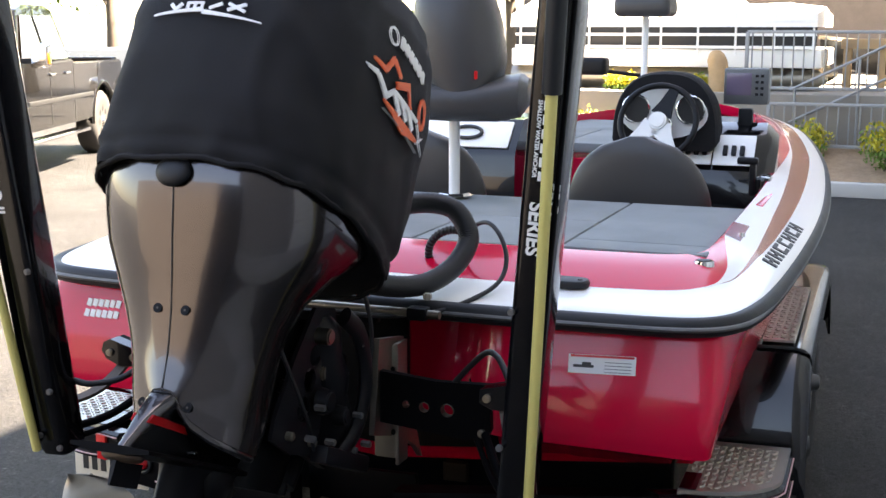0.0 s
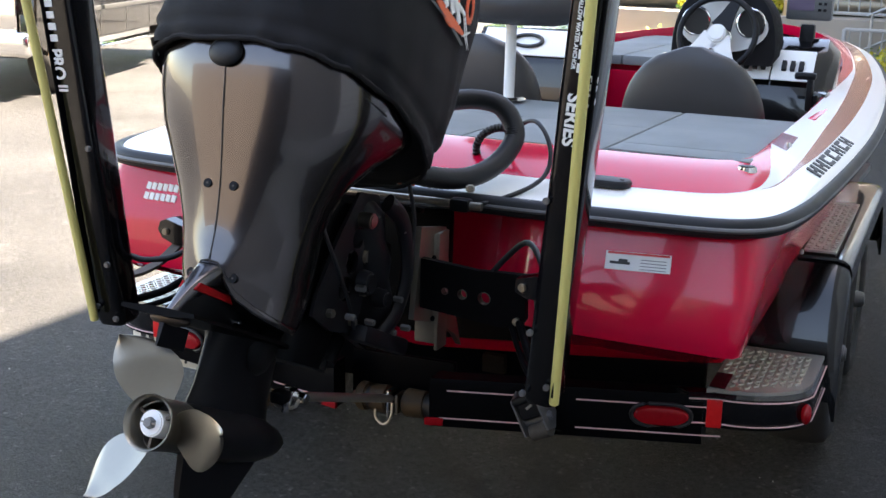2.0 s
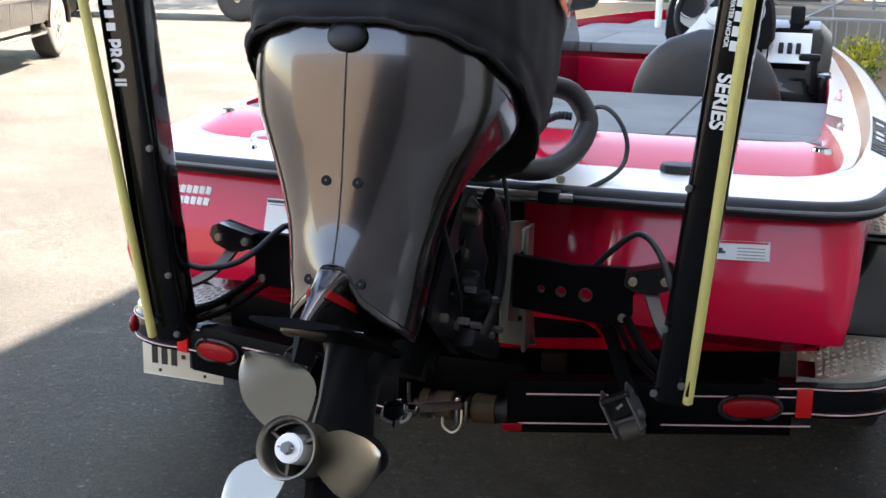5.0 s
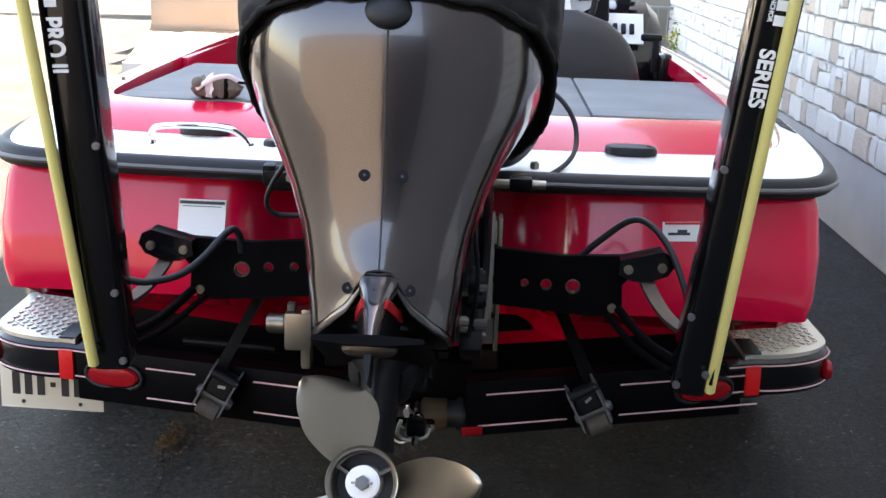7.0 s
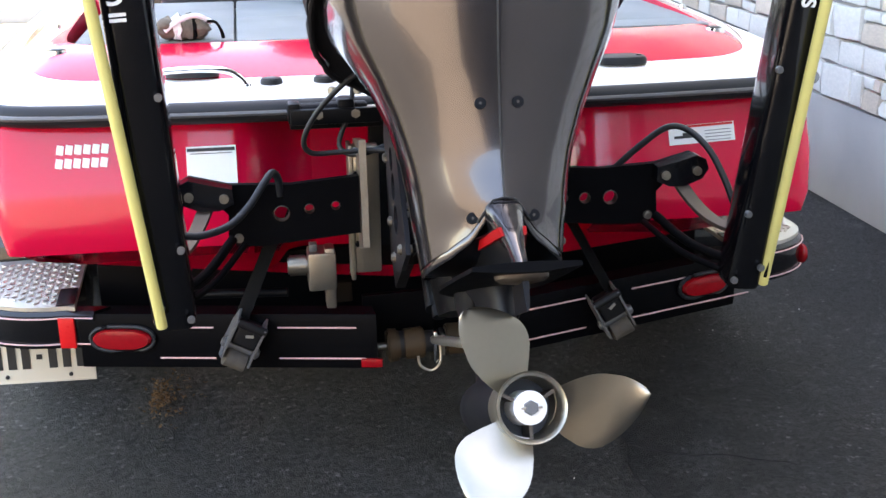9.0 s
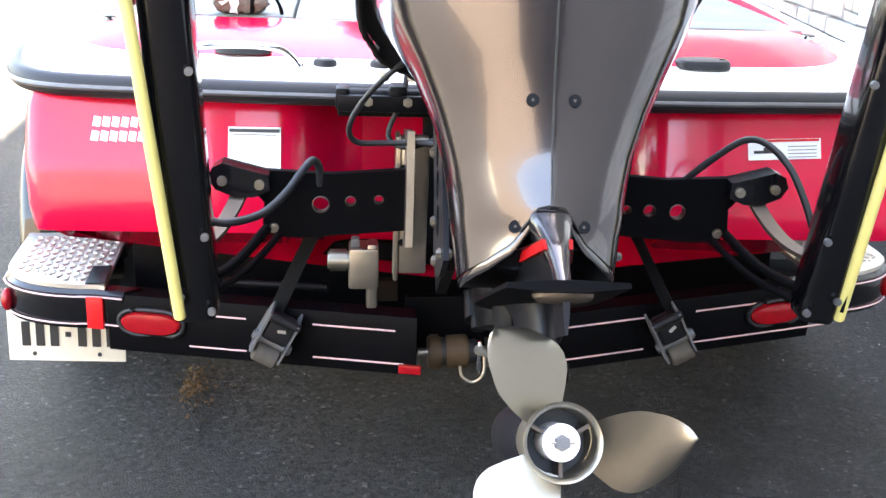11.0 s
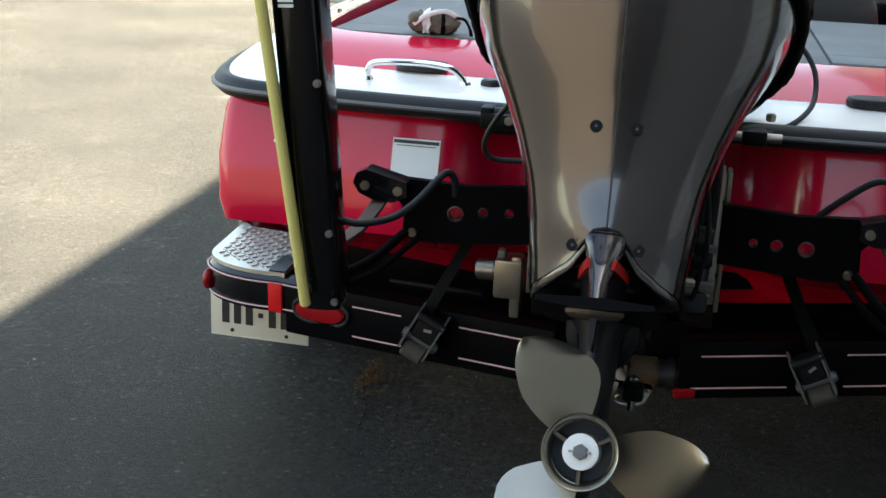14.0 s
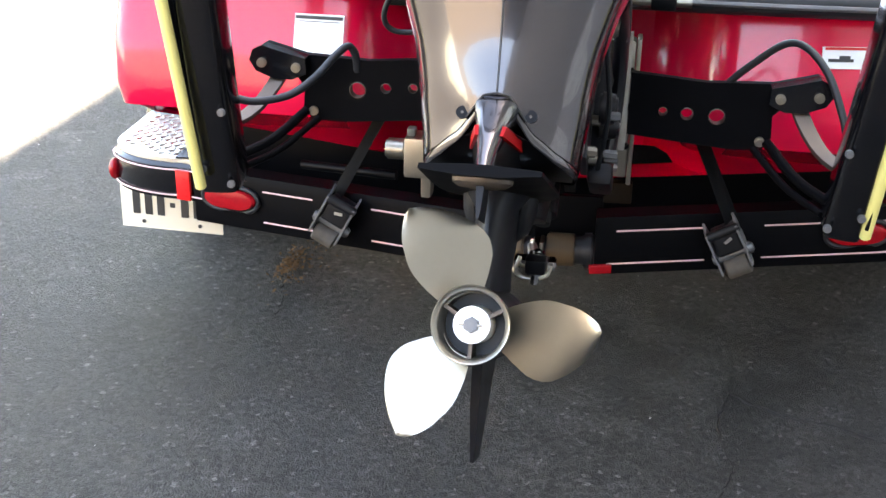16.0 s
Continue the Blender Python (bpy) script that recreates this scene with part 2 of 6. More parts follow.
# ---------------------------------------------------------------- mesh helpers
def mesh_of(name, bm, mats, angle=38):
    me = bpy.data.meshes.new(name)
    bmesh.ops.recalc_face_normals(bm, faces=bm.faces)
    bm.to_mesh(me)
    bm.free()
    for m in (mats if isinstance(mats, (list, tuple)) else [mats]):
        me.materials.append(M[m] if isinstance(m, str) else m)
    me.polygons.foreach_set("use_smooth", [True] * len(me.polygons))
    me.set_sharp_from_angle(angle=radians(angle))
    return me


def part(name, bm, material, parent, label="", angle=38):
    ob = new(name, mesh_of(name, bm, material, angle))
    ob.parent = parent
    if label:
        ob["label"] = label
    return ob


def thing(name, m, label, category, group="", kind=""):
    ob = new(name)
    ob.empty_display_size = 0.05
    ob.matrix_world = m
    return tagged(ob, label, category, group, kind)


def solid(name, bm, material, label, category="", group="", kind="", m=None, angle=38):
    ob = new(name, mesh_of(name, bm, material, angle))
    if m is not None:
        ob.matrix_world = m
    return tagged(ob, label, category, group, kind)


def box(sx, sy, sz, at=(0, 0, 0), bevel=0.0, seg=2, rot=None, bm=None):
    """A bevelled box about the point `at`."""
    bm = bm or bmesh.new()
    r = bmesh.ops.create_cube(bm, size=1.0, matrix=Matrix.Translation(at) @ (rot or Matrix()) @ Matrix.Diagonal((sx, sy, sz, 1)))
    if bevel:
        es = {e for v in r["verts"] for e in v.link_edges}
        bmesh.ops.bevel(bm, geom=list(es), offset=bevel, segments=seg, affect="EDGES", profile=0.6)
    return bm


def cyl(p, q, r0, r1=None, seg=20, bm=None, caps=True, bevel=0.0):
    bm = bm or bmesh.new()
    p, q = Vector(p), Vector(q)
    d = q - p
    m = Matrix.Translation((p + q) / 2) @ d.to_track_quat("Z", "Y").to_matrix().to_4x4()
    r = bmesh.ops.create_cone(bm, cap_ends=caps, segments=seg, radius1=r0, radius2=r0 if r1 is None else r1, depth=d.length, matrix=m)
    if bevel:
        es = [e for e in {e for v in r["verts"] for e in v.link_edges} if abs((e.verts[0].co - e.verts[1].co).normalized().dot(d.normalized())) < 0.3]
        bmesh.ops.bevel(bm, geom=es, offset=bevel, segments=2, affect="EDGES")
    return bm


def ball(at, rx, ry=None, rz=None, bm=None, u=20, v=12):
    bm = bm or bmesh.new()
    bmesh.ops.create_uvsphere(bm, u_segments=u, v_segments=v, radius=1, matrix=Matrix.Translation(at) @ Matrix.Diagonal((rx, ry or rx, rz or rx, 1)))
    return bm


def smooth_line(pts, n=6):
    """Catmull-Rom through the points."""
    P = [Vector(p) for p in pts]
    P = [2 * P[0] - P[1]] + P + [2 * P[-1] - P[-2]]
    out = []
    for i in range(1, len(P) - 2):
        a, b, c, d = P[i - 1:i + 3]
        for k in range(n):
            t = k / n
            out.append(0.5 * (2 * b + (c - a) * t + (2 * a - 5 * b + 4 * c - d) * t * t + (3 * b - a - 3 * c + d) * t ** 3))
    return out + [P[-2]]


def loft(sections, closed=True, caps=True, mats=None, bm=None):
    """Quads between rings of equally many points; mats(i, j) gives a face's material slot."""
    bm = bm or bmesh.new()
    rings = [[bm.verts.new(p) for p in s] for s in sections]
    n = len(rings[0])
    for i in range(len(rings) - 1):
        for j in range(n if closed else n - 1):
            vs = [rings[i][j], rings[i][(j + 1) % n], rings[i + 1][(j + 1) % n], rings[i + 1][j]]
            f = bm.faces.new(vs)
            if mats:
                f.material_index = mats(i, j)
    if caps and closed:
        bm.faces.new(rings[0])
        bm.faces.new(rings[-1][::-1])
    return bm


def tube(pts, r, seg=10, n=6, bm=None, flat=None, ridge=0.0):
    """A hose through the points. flat: (width, height) for a strap; ridge: relief of a corrugated hose."""
    line = smooth_line(pts, n) if n > 1 else [Vector(p) for p in pts]
    up, rings = Vector((0, 0, 1)), []
    for i, p in enumerate(line):
        d = (line[min(i + 1, len(line) - 1)] - line[max(i - 1, 0)]).normalized()
        s = d.cross(up)
        s = s.normalized() if s.length > 1e-3 else Vector((1, 0, 0))
        w = s.cross(d)
        up = w if abs(w.z) < 0.2 else up
        k = r + (ridge if i % 2 else 0)
        a, b = flat or (k, k)
        rings.append([p + s * (a * math.cos(2 * math.pi * j / seg)) + w * (b * math.sin(2 * math.pi * j / seg)) for j in range(seg)])
    return loft(rings, bm=bm)


def plate(outline, holes, thick, m=None, bevel=0.0):
    """A flat plate in the local x-z plane with round holes (x, z, r), extruded along y."""
    bm = bmesh.new()
    loops = [outline] + [[(x + r * math.cos(k * math.pi / 8), z + r * math.sin(k * math.pi / 8)) for k in range(16)] for x, z, r in holes]
    edges = []
    for lp in loops:
        vs = [bm.verts.new((x, 0, z)) for x, z in lp]
        edges += [bm.edges.new((vs[i], vs[(i + 1) % len(vs)])) for i in range(len(vs))]
    bmesh.ops.triangle_fill(bm, edges=edges, use_beauty=True)
    r = bmesh.ops.extrude_face_region(bm, geom=bm.faces[:])
    bmesh.ops.translate(bm, vec=(0, thick, 0), verts=[v for v in r["geom"] if isinstance(v, bmesh.types.BMVert)])
    if m is not None:
        bm.transform(m)
    return bm


def letters(s, size, m, material, parent, name="lettering", label="", depth=0.0006, bold=.03):
    """Words in the built-in font as a thin mesh, reading along local x with its face to local z."""
    cu = bpy.data.curves.new(name, "FONT")
    cu.offset = size * bold
    cu.body, cu.size, cu.extrude, cu.align_x, cu.align_y = s, size, depth, "CENTER", "CENTER"
    tmp = bpy.data.objects.new(name, cu)
    me = bpy.data.meshes.new_from_object(tmp)
    bpy.data.objects.remove(tmp)
    me.transform(m)
    me.materials.append(M[material])
    ob = new(name, me)
    ob.parent = parent
    if label:
        ob["label"] = label
    return ob


def smoothstep(v):
    v = max(0.0, min(1.0, v))
    return v * v * (3 - 2 * v)


# ---------------------------------------------------------------- ground and walls
def ground():
    bm = bmesh.new()
    bmesh.ops.create_grid(bm, x_segments=40, y_segments=40, size=400)
    return solid("ground", bm, "asphalt", "dark grey asphalt lot with fine aggregate", "ground", kind="structure")


ground()
WALL_X, WALL_H, PLINTH = 2.12, 8.4, 0.46
wall = solid("wall_east", box(0.4, 15.2, WALL_H, (WALL_X + 0.216, 6.4, WALL_H / 2)), "mortar", "tall building wall faced with pale stone", "wall", kind="structure")
solid("plinth", box(0.3, 26, PLINTH, (WALL_X + 0.15, 1, PLINTH / 2), 0.015), "plinth", "grey concrete plinth under the stone wall", "wall base", kind="structure")
# unseen stretch; its grey-brown is chosen for what the cowl reflects
solid("wall_east_rear", box(0.4, 10.8, WALL_H, (WALL_X + 0.206, -6.6, WALL_H / 2)), "stucco", "unseen end of the building wall, grey-brown for the cowl's reflections", "wall", kind="structure")
solid("wall_building_rear", box(9, 0.3, WALL_H, (WALL_X + 5.0, -11.8, WALL_H / 2)), "mortar", "plain rear wall of the building", "wall", kind="structure")
solid("wall_building_front", box(9, 0.3, WALL_H, (WALL_X + 5.0, 13.8, WALL_H / 2)), "mortar", "plain front wall of the building", "wall", kind="structure")
solid("wall_south", box(12.6, .3, 3.5, (-7.5, -9.6, 1.75)), "tanwall", "plain tan wall closing the lot behind", "wall", kind="structure")
# added out of view: darkens the cowl's reflection and the fill on the ground
solid("wall_south_dark", box(3.31, .3, 3.5, (.46, -9.6, 1.75)), "brick", "unseen dark wall added for the dark in the cowl's reflection", "wall", kind="structure")
solid("roof", box(10, 26.2, 0.15, (WALL_X + 5.05, 1, WALL_H - 0.08)), "concrete", "flat roof of the building", "roof", kind="structure")


# ---------------------------------------------------------------- boat
OUT = [(0, -.035), (.2, -.035), (.4, -.032), (.55, -.026), (.7, -.015), (.84, -.004), (.945, .012), (1.015, .045), (1.062, .1), (1.092, .18), (1.114, .32), (1.130, .58), (1.142, .9), (1.148, 1.2), (1.148, 1.5),
       (1.138, 1.9), (1.11, 2.4), (1.06, 3.0), (1.0, 3.5), (.92, 4.05), (.82, 4.6), (.70, 5.05), (.55, 5.45), (.38, 5.76), (.2, 5.97), (0, 6.05)]
INN = [(0, .42), (.2, .42), (.38, .421), (.52, .423), (.65, .427), (.74, .433), (.80, .442), (.85, .458), (.885, .485), (.905, .53), (.912, .60), (.915, .74), (.917, .95), (.917, 1.22), (.915, 1.5),
       (.905, 1.9), (.88, 2.4), (.84, 3.0), (.78, 3.5), (.70, 4.0), (.60, 4.5), (.49, 4.9), (.36, 5.25), (.24, 5.5), (.12, 5.65), (0, 5.7)]


BX = -.02   # the boat lies a little to port of the motor's line


def sheer(y):
    return 0.93 + 0.019 * max(y, 0)


def mirrored(P):
    return [(BX - x, y) for x, y in P[:0:-1]] + [(BX + x, y) for x, y in P]


def lean(z):
    """How far the transom's face lies forward at a height."""
    return -.038 - .2 * (z - .60) if z < .655 else -.049 + .33 * (z - .655)


def hull_bm():
    bm = bmesh.new()
    secs = []
    # transom: nested outlines from the motor well outwards, leaning forward towards the top
    V = lambda x: float(np.interp(x, [0, .305, .61, .90, .95, .975, 1.045], [.40, .43, .465, .497, .505, .591, .591]))
    for b, y in [(.27, .17), (.30, .165), (.335, .14), (.365, .09), (.40, .035), (.43, .008), (.47, .0), (.6, .0), (.72, .0), (.83, .0), (.90, .0), (.94, .0), (.965, .0), (.99, .002), (1.01, .008), (1.02, .022)]:
        k = max(0.0, b - .93)
        lift = 0.0
        half = [(f * b, V(f * b), y + .21 * smoothstep((.975 - f * b) / .03)) for f in (0, .32, .64, .9, .97, 1.0)] + [(b, .592 + lift, y + .03)]
        half += [(b - k * c, z, y + lean(z) + d * k) for z, c, d in ((.600 + lift, 0, 0), (.655 + lift, -.1, 0), (.76, -.25, .03), (.87, -.22, .10), (.915, -.1, .15), (.95, .1, .15))]
        secs.append([(-x, yy, z) for x, z, yy in half[:0:-1]] + [(x, yy, z) for x, z, yy in half])
    bm.faces.new([bm.verts.new(p) for p in secs[0]])
    for y in [0.14, 0.20, 0.28, 0.45, 0.8, 1.2, 1.8, 2.5, 3.2, 3.9, 4.5, 5.0, 5.4, 5.7, 5.9, 6.0]:
        b = float(np.interp(y, [0.03, 0.05, 0.08, 0.12, 0.18, 0.28, 0.45, .9, 1.5, 2.4, 3, 3.5, 4.05, 4.6, 5.05, 5.45, 5.76, 5.97, 6.05],
                            [1.02, 1.034, 1.044, 1.054, 1.066, 1.078, 1.09, 1.108, 1.118, 1.085, 1.035, .975, .895, .795, .675, .525, .355, .18, .02]))
        t = max(0, (y - 3.5) / 2.5)
        bc = float(np.interp(y, [0, .4, .8, 1.25, 2.0, 2.8, 3.5], [1.02, 1.008, .998, .988, .972, .945, .90])) if y < 3.5 else b * (.93 - .25 * t)
        zc, zk, zr = 0.60 + 0.16 * t * t, 0.40 + 0.34 * t ** 2.2, sheer(y)
        half = [(0, zk), (bc * .3, zk + .03), (bc * .6, zk + .065), (bc * .87, zc - .103), (bc * .912, zc - .095), (bc * .938, zc - .009), (bc - .006, zc - .009), (bc, zc),
                (bc + (b - bc) * .08 + .004, zc + .055), (bc + (b - bc) * .5 + .008, zc + .16), (bc + (b - bc) * .8, zc + .27), (b - .012, zr - .02), (b - .03, zr + .01)]
        half = [(x, z, max(y, .22) if k < 5 else y) for k, (x, z) in enumerate(half)]
        secs.append([(-x, yy, z) for x, z, yy in half[:0:-1]] + [(x, yy, z) for x, z, yy in half])
    loft(secs, closed=False, caps=False, bm=bm)
    bm.transform(Matrix.Translation((BX, 0, 0)))
    return bm


def cap_bm():
    """The white deck moulding with red, copper and maroon bands (slots: white, red, bronze, maroon)."""
    fine = lambda P: [(v.x, v.y) for v in smooth_line([(x, y, 0) for x, y in mirrored(P)], 5)]
    O, I = fine(OUT), fine(INN)
    hf = [0, .03, .08, .2, .4, .5, .6, .8, .95, 1.0]
    hs, hg = [.012, .024, .028, .031, .036, .042, .062, .092, .106, .105], [.012, .03, .04, .05, .066, .075, .084, .097, .106, .105]
    # where the bands end, along the moulding: white, copper, white, then red
    ys = [-.06, -.03, .0, .04, .12, .25, .40, .62, .9, 1.3, 1.9, 2.6, 3.2, 6]
    b1 = [.50, .50, .51, .53, .55, .50, .44, .40, .38, .38, .38, .36, .34, .34]
    b2 = [.50, .50, .51, .53, .55, .51, .48, .48, .53, .60, .66, .70, .72, .74]
    b3 = [.501, .501, .511, .531, .56, .64, .80, .96, .99, .99, .97, .86, .76, .75]
    secs = []
    for (ox, oy), (ix, iy) in zip(O, I):
        z0 = sheer(oy)
        c1, c2, c3 = (float(np.interp(oy, ys, b)) for b in (b1, b2, b3))
        fr = [0, .02, .07, .14, c1 * .8, c1, (c1 + c2) / 2 + .0005, c2 + .001, (c2 + c3) / 2 + .002, c3 + .003, (c3 + 1) / 2, .995, 1.0, 1.0]
        secs.append([(ox + (ix - ox) * f, oy + (iy - oy) * f, z0 + float(np.interp(f, hf, hs)) * (1 - smoothstep((oy - .1) / .5)) + float(np.interp(f, hf, hg)) * smoothstep((oy - .1) / .5) - (.065 if k == 13 else 0)) for k, f in enumerate(fr)])

    def slot(i, j):
        ym = (O[i][1] + O[i + 1][1]) / 2
        if j in (5, 6):
            return 2
        if j in (9, 10, 11, 12):
            return 1
        return 3 if j == 8 and .62 < ym < .98 else 0
    return loft(secs, closed=False, caps=False, mats=slot)


def seat_back(parent, x, y, w, z0, z1, name="backrest", depth=0.13):
    secs = []
    for k in range(13):
        f = k / 12
        z = z0 + (z1 - z0) * f
        r = math.sqrt(max(0.0, 1 - max(0, (f - .25) / .75) ** 2.6))
        hw, hd = w / 2 * (0.93 + .07 * min(1, f * 4)) * max(r, .12), depth / 2 * max(.35, r ** .6)
        yc = y + .05 * (1 - f) - .02
        secs.append([(x + hw * math.copysign(abs(math.cos(a)) ** .7, math.cos(a)), yc + hd * math.copysign(abs(math.sin(a)) ** .8, math.sin(a)), z) for a in [2 * math.pi * j / 28 for j in range(28)]])
    return part(name, loft(secs), "vinyl", parent)


boat = thing("bass_boat", Matrix(), "red and white fibreglass bass boat parked on its trailer", "boat")
part("hull", hull_bm(), "red", boat, "glossy red gelcoat hull", 50)
part("deck_moulding", cap_bm(), ["white", "red", "bronze", "maroon"], boat, "white deck moulding with red and copper bands", 50)
rubline = [(x * .992, y - .012 * (y < .3), sheer(y) + .002) for x, y in mirrored(OUT)]
part("rub_rail", tube(rubline, .03, 12, 3, flat=(.026, .027)), "rub", boat, "black rubber rub rail")
part("rub_rail_insert", tube([(x * .992 * 1.018, y - .034 * (y < .3), z) for (x, y), (_, _, z) in zip(mirrored(OUT), rubline)], .007, 8, 3), "grey", boat, "grey insert strip")

# rear deck: carpeted lids with open seams
for x0, x1, y0, y1 in [(-.90, -.47, .46, .60), (-.90, -.47, .606, 1.42), (-.464, .0, .43, .95), (.006, .464, .43, .95), (-.464, .464, .956, 1.42), (.47, .90, .46, .60), (.47, .90, .606, 1.42)]:
    part("deck_lid", box(x1 - x0, y1 - y0, .05, ((x0 + x1) / 2, (y0 + y1) / 2, 1.012), .008), "carpet", boat)
part("deck_base", box(1.8, 1.04, .04, (0, .9, .975)), "plastic", boat)
part("deck_front_panel", box(1.8, .02, .42, (0, 1.425, .80), .005), "carpet", boat)
part("cockpit_floor", box(1.95, 2.0, .03, (0, 2.3, .60)), "carpet", boat)
part("step_panel", box(1.7, .03, .36, (0, 3.12, .83), .01), "red", boat, "red moulded bulkhead")
for s in (-1, 1):
    part("inner_side", box(.03, 1.75, .46, (s * .93, 2.25, .83), .01), "red", boat)
for x0, x1, y0, y1 in [(-.78, -.30, 3.14, 4.0), (-.294, .294, 3.14, 4.0), (.30, .78, 3.14, 4.0), (-.6, .6, 4.006, 4.75), (-.38, .38, 4.756, 5.35)]:
    part("front_deck_lid", box(x1 - x0, y1 - y0, .05, ((x0 + x1) / 2, (y0 + y1) / 2, 1.06), .008), "carpet", boat)
for sx in (.45, -.45):
    part("seat_cushion", box(.52, .5, .16, (sx, 1.86, .86), .05, 3), "vinyl", boat)
    seat_back(boat, sx, 1.60, .57, .80, 1.268)
part("centre_seat", box(.34, .46, .14, (0, 1.8, .82), .05, 3), "vinyl", boat)

# helm console
def console():
    secs = []
    for y, hw, z1 in [(2.18, .33, 1.02), (2.22, .345, 1.12), (2.30, .35, 1.21), (2.42, .34, 1.27), (2.62, .32, 1.25), (2.78, .28, 1.16), (2.86, .25, 1.0)]:
        z0 = .75 if y > 2.25 else .88
        secs.append([(.54 - hw, y, z0), (.54 - hw, y, z1 - .05), (.54 - hw + .05, y, z1), (.54 + hw - .05, y, z1), (.54 + hw, y, z1 - .05), (.54 + hw, y, z0)])
    return loft(secs)


helm = part("helm_console", console(), "gloss", boat, "black moulded helm console")
secs = []
for y, k in [(2.16, .97), (2.18, 1.0), (2.28, 1.0), (2.45, .9), (2.58, .7), (2.66, .45)]:
    secs.append([(.43 + .225 * k * math.copysign(abs(math.cos(a)) ** .75, math.cos(a)), y, 1.2 + .29 * k * abs(math.sin(a)) ** .8) for a in [math.pi * j / 18 for j in range(19)]] + [(.43 - .2 * k, y, 1.16), (.43 + .2 * k, y, 1.16)])
part("gauge_hood", loft(secs), "fabric", helm, "black soft gauge hood")
secs = [[(.43 + .185 * math.cos(a), 2.152 + dy, 1.315 + .105 * math.sin(a)) for a in [2 * math.pi * j / 28 for j in range(28)]] for dy in (-.004, .006)]
part("gauge_panel", loft(secs), "label", helm, "silver gauge panel")
for gx, gz, gr in [(.315, 1.335, .058), (.545, 1.335, .058), (.43, 1.27, .036)]:
    part("gauge", cyl((gx, 2.14, gz), (gx, 2.155, gz), gr, bevel=.003), "ink", helm)
    part("gauge_ring", tube([(gx + gr * math.cos(a), 2.138, gz + gr * math.sin(a)) for a in [2 * math.pi * j / 20 for j in range(21)]], .005, 6, 1), "chrome", helm)
for px, w in [(.315, .13), (.565, .13), (.72, .17)]:
    part("switch_panel", box(w, .15, .008, (px, 2.22, 1.165), .003, rot=Matrix.Rotation(radians(52), 4, "X")), "label", helm, "pale switch panel")
    for k in (-1, 0, 1):
        part("switch", box(.02, .045, .02, (px + k * .035, 2.205, 1.165), .004, rot=Matrix.Rotation(radians(52), 4, "X")), "plastic", helm)
wheel_m = Matrix.Translation((.425, 2.06, 1.29)) @ Matrix.Rotation(radians(68), 4, "X")
bm = tube([(.158 * math.cos(a), .158 * math.sin(a), 0) for a in [2 * math.pi * j / 32 for j in range(33)]], .013, 10, 1)
bm.transform(wheel_m)
wheel = part("steering_wheel", bm, "plastic", boat, "black steering wheel with pale hub")
for a in (68, 222, 298):
    bm = loft([[(r * math.cos(radians(a)) - w * math.sin(radians(a)), r * math.sin(radians(a)) + w * math.cos(radians(a)), z) for w, z in ((-hw, -.006), (hw, -.006), (hw, .008), (-hw, .008))] for r, hw in ((.03, .045), (.08, .03), (.16, .018))])
    bm.transform(wheel_m)
    part("spoke", bm, "plastic" if a == 68 else "label", wheel)
bm = cyl((0, 0, -.02), (0, 0, .022), .046, .036, bevel=.006)
bm.transform(wheel_m)
part("hub", bm, "label", wheel)
part("steering_column", cyl((.425, 2.08, 1.285), (.425, 2.25, 1.21), .035), "plastic", wheel)
part("throttle_box", box(.06, .14, .14, (.87, 2.02, 1.02), .02), "gloss", boat)
part("throttle_lever", box(.026, .04, .14, (.83, 1.98, 1.08), .01), "plastic", boat)
part("throttle_grip", box(.085, .035, .03, (.81, 1.97, 1.150), .012), "plastic", boat)
# passenger console
pcon = part("passenger_console", loft([[(-.87, y, .72), (-.87, y, z1), (-.34, y, z1 + .01), (-.34, y, .72)] for y, z1 in ((2.5, 1.06), (2.52, 1.10), (2.64, 1.225), (2.9, 1.24), (3.05, 1.1))]), "gloss", boat, "black moulded passenger console")
part("console_panel", box(.46, .16, .01, (-.61, 2.565, 1.165), .003, rot=Matrix.Rotation(radians(46), 4, "X")), "label", pcon, "pale console panel with a dark oval")
bm = tube([(.075 * math.cos(a), .036 * math.sin(a), 0) for a in [2 * math.pi * j / 28 for j in range(29)]], .009, 8, 1)
bm.transform(Matrix.Translation((-.60, 2.555, 1.175)) @ Matrix.Rotation(radians(46), 4, "X"))
part("oval_emblem", bm, "ink", pcon)

# fittings on the deck
def fit_cleat(x, y, z):
    secs = []
    for zz, k in ((0, 1), (.014, 1), (.02, .92), (.022, .7)):
        secs.append([(x + .068 * k * math.copysign(abs(math.cos(a)) ** .6, math.cos(a)), y + .04 * k * math.copysign(abs(math.sin(a)) ** .7, math.sin(a)), z + zz) for a in [2 * math.pi * j / 24 for j in range(24)]])
    c = part("cleat", loft(secs), "rub", boat, "black pop-up cleat")
    part("cleat_hole", cyl((x + .045, y - .01, z + .02), (x + .045, y - .01, z + .0245), .007), "ink", c)


fit_cleat(.555, .205, .972)
fit_cleat(-.58, .225, .978)
FIT, BTN = (.899, .419), (.946, .819)
FITZ, BTNZ = 1.029, 1.049
for x, y in (FIT, (-FIT[0] - .04, FIT[1])):
    part("deck_fitting", cyl((x, y, 1.0), (x, y, FITZ), .033, .028, bevel=.003), "chrome", boat, "chrome deck fitting")
    part("deck_fitting_centre", cyl((x, y, 1.0), (x, y, FITZ + .002), .018), "ink", boat)
for x, y in (BTN, (-BTN[0] - .04, BTN[1])):
    part("deck_button", cyl((x, y, 1.02), (x, y, BTNZ), .014, .011, bevel=.003), "chrome", boat)
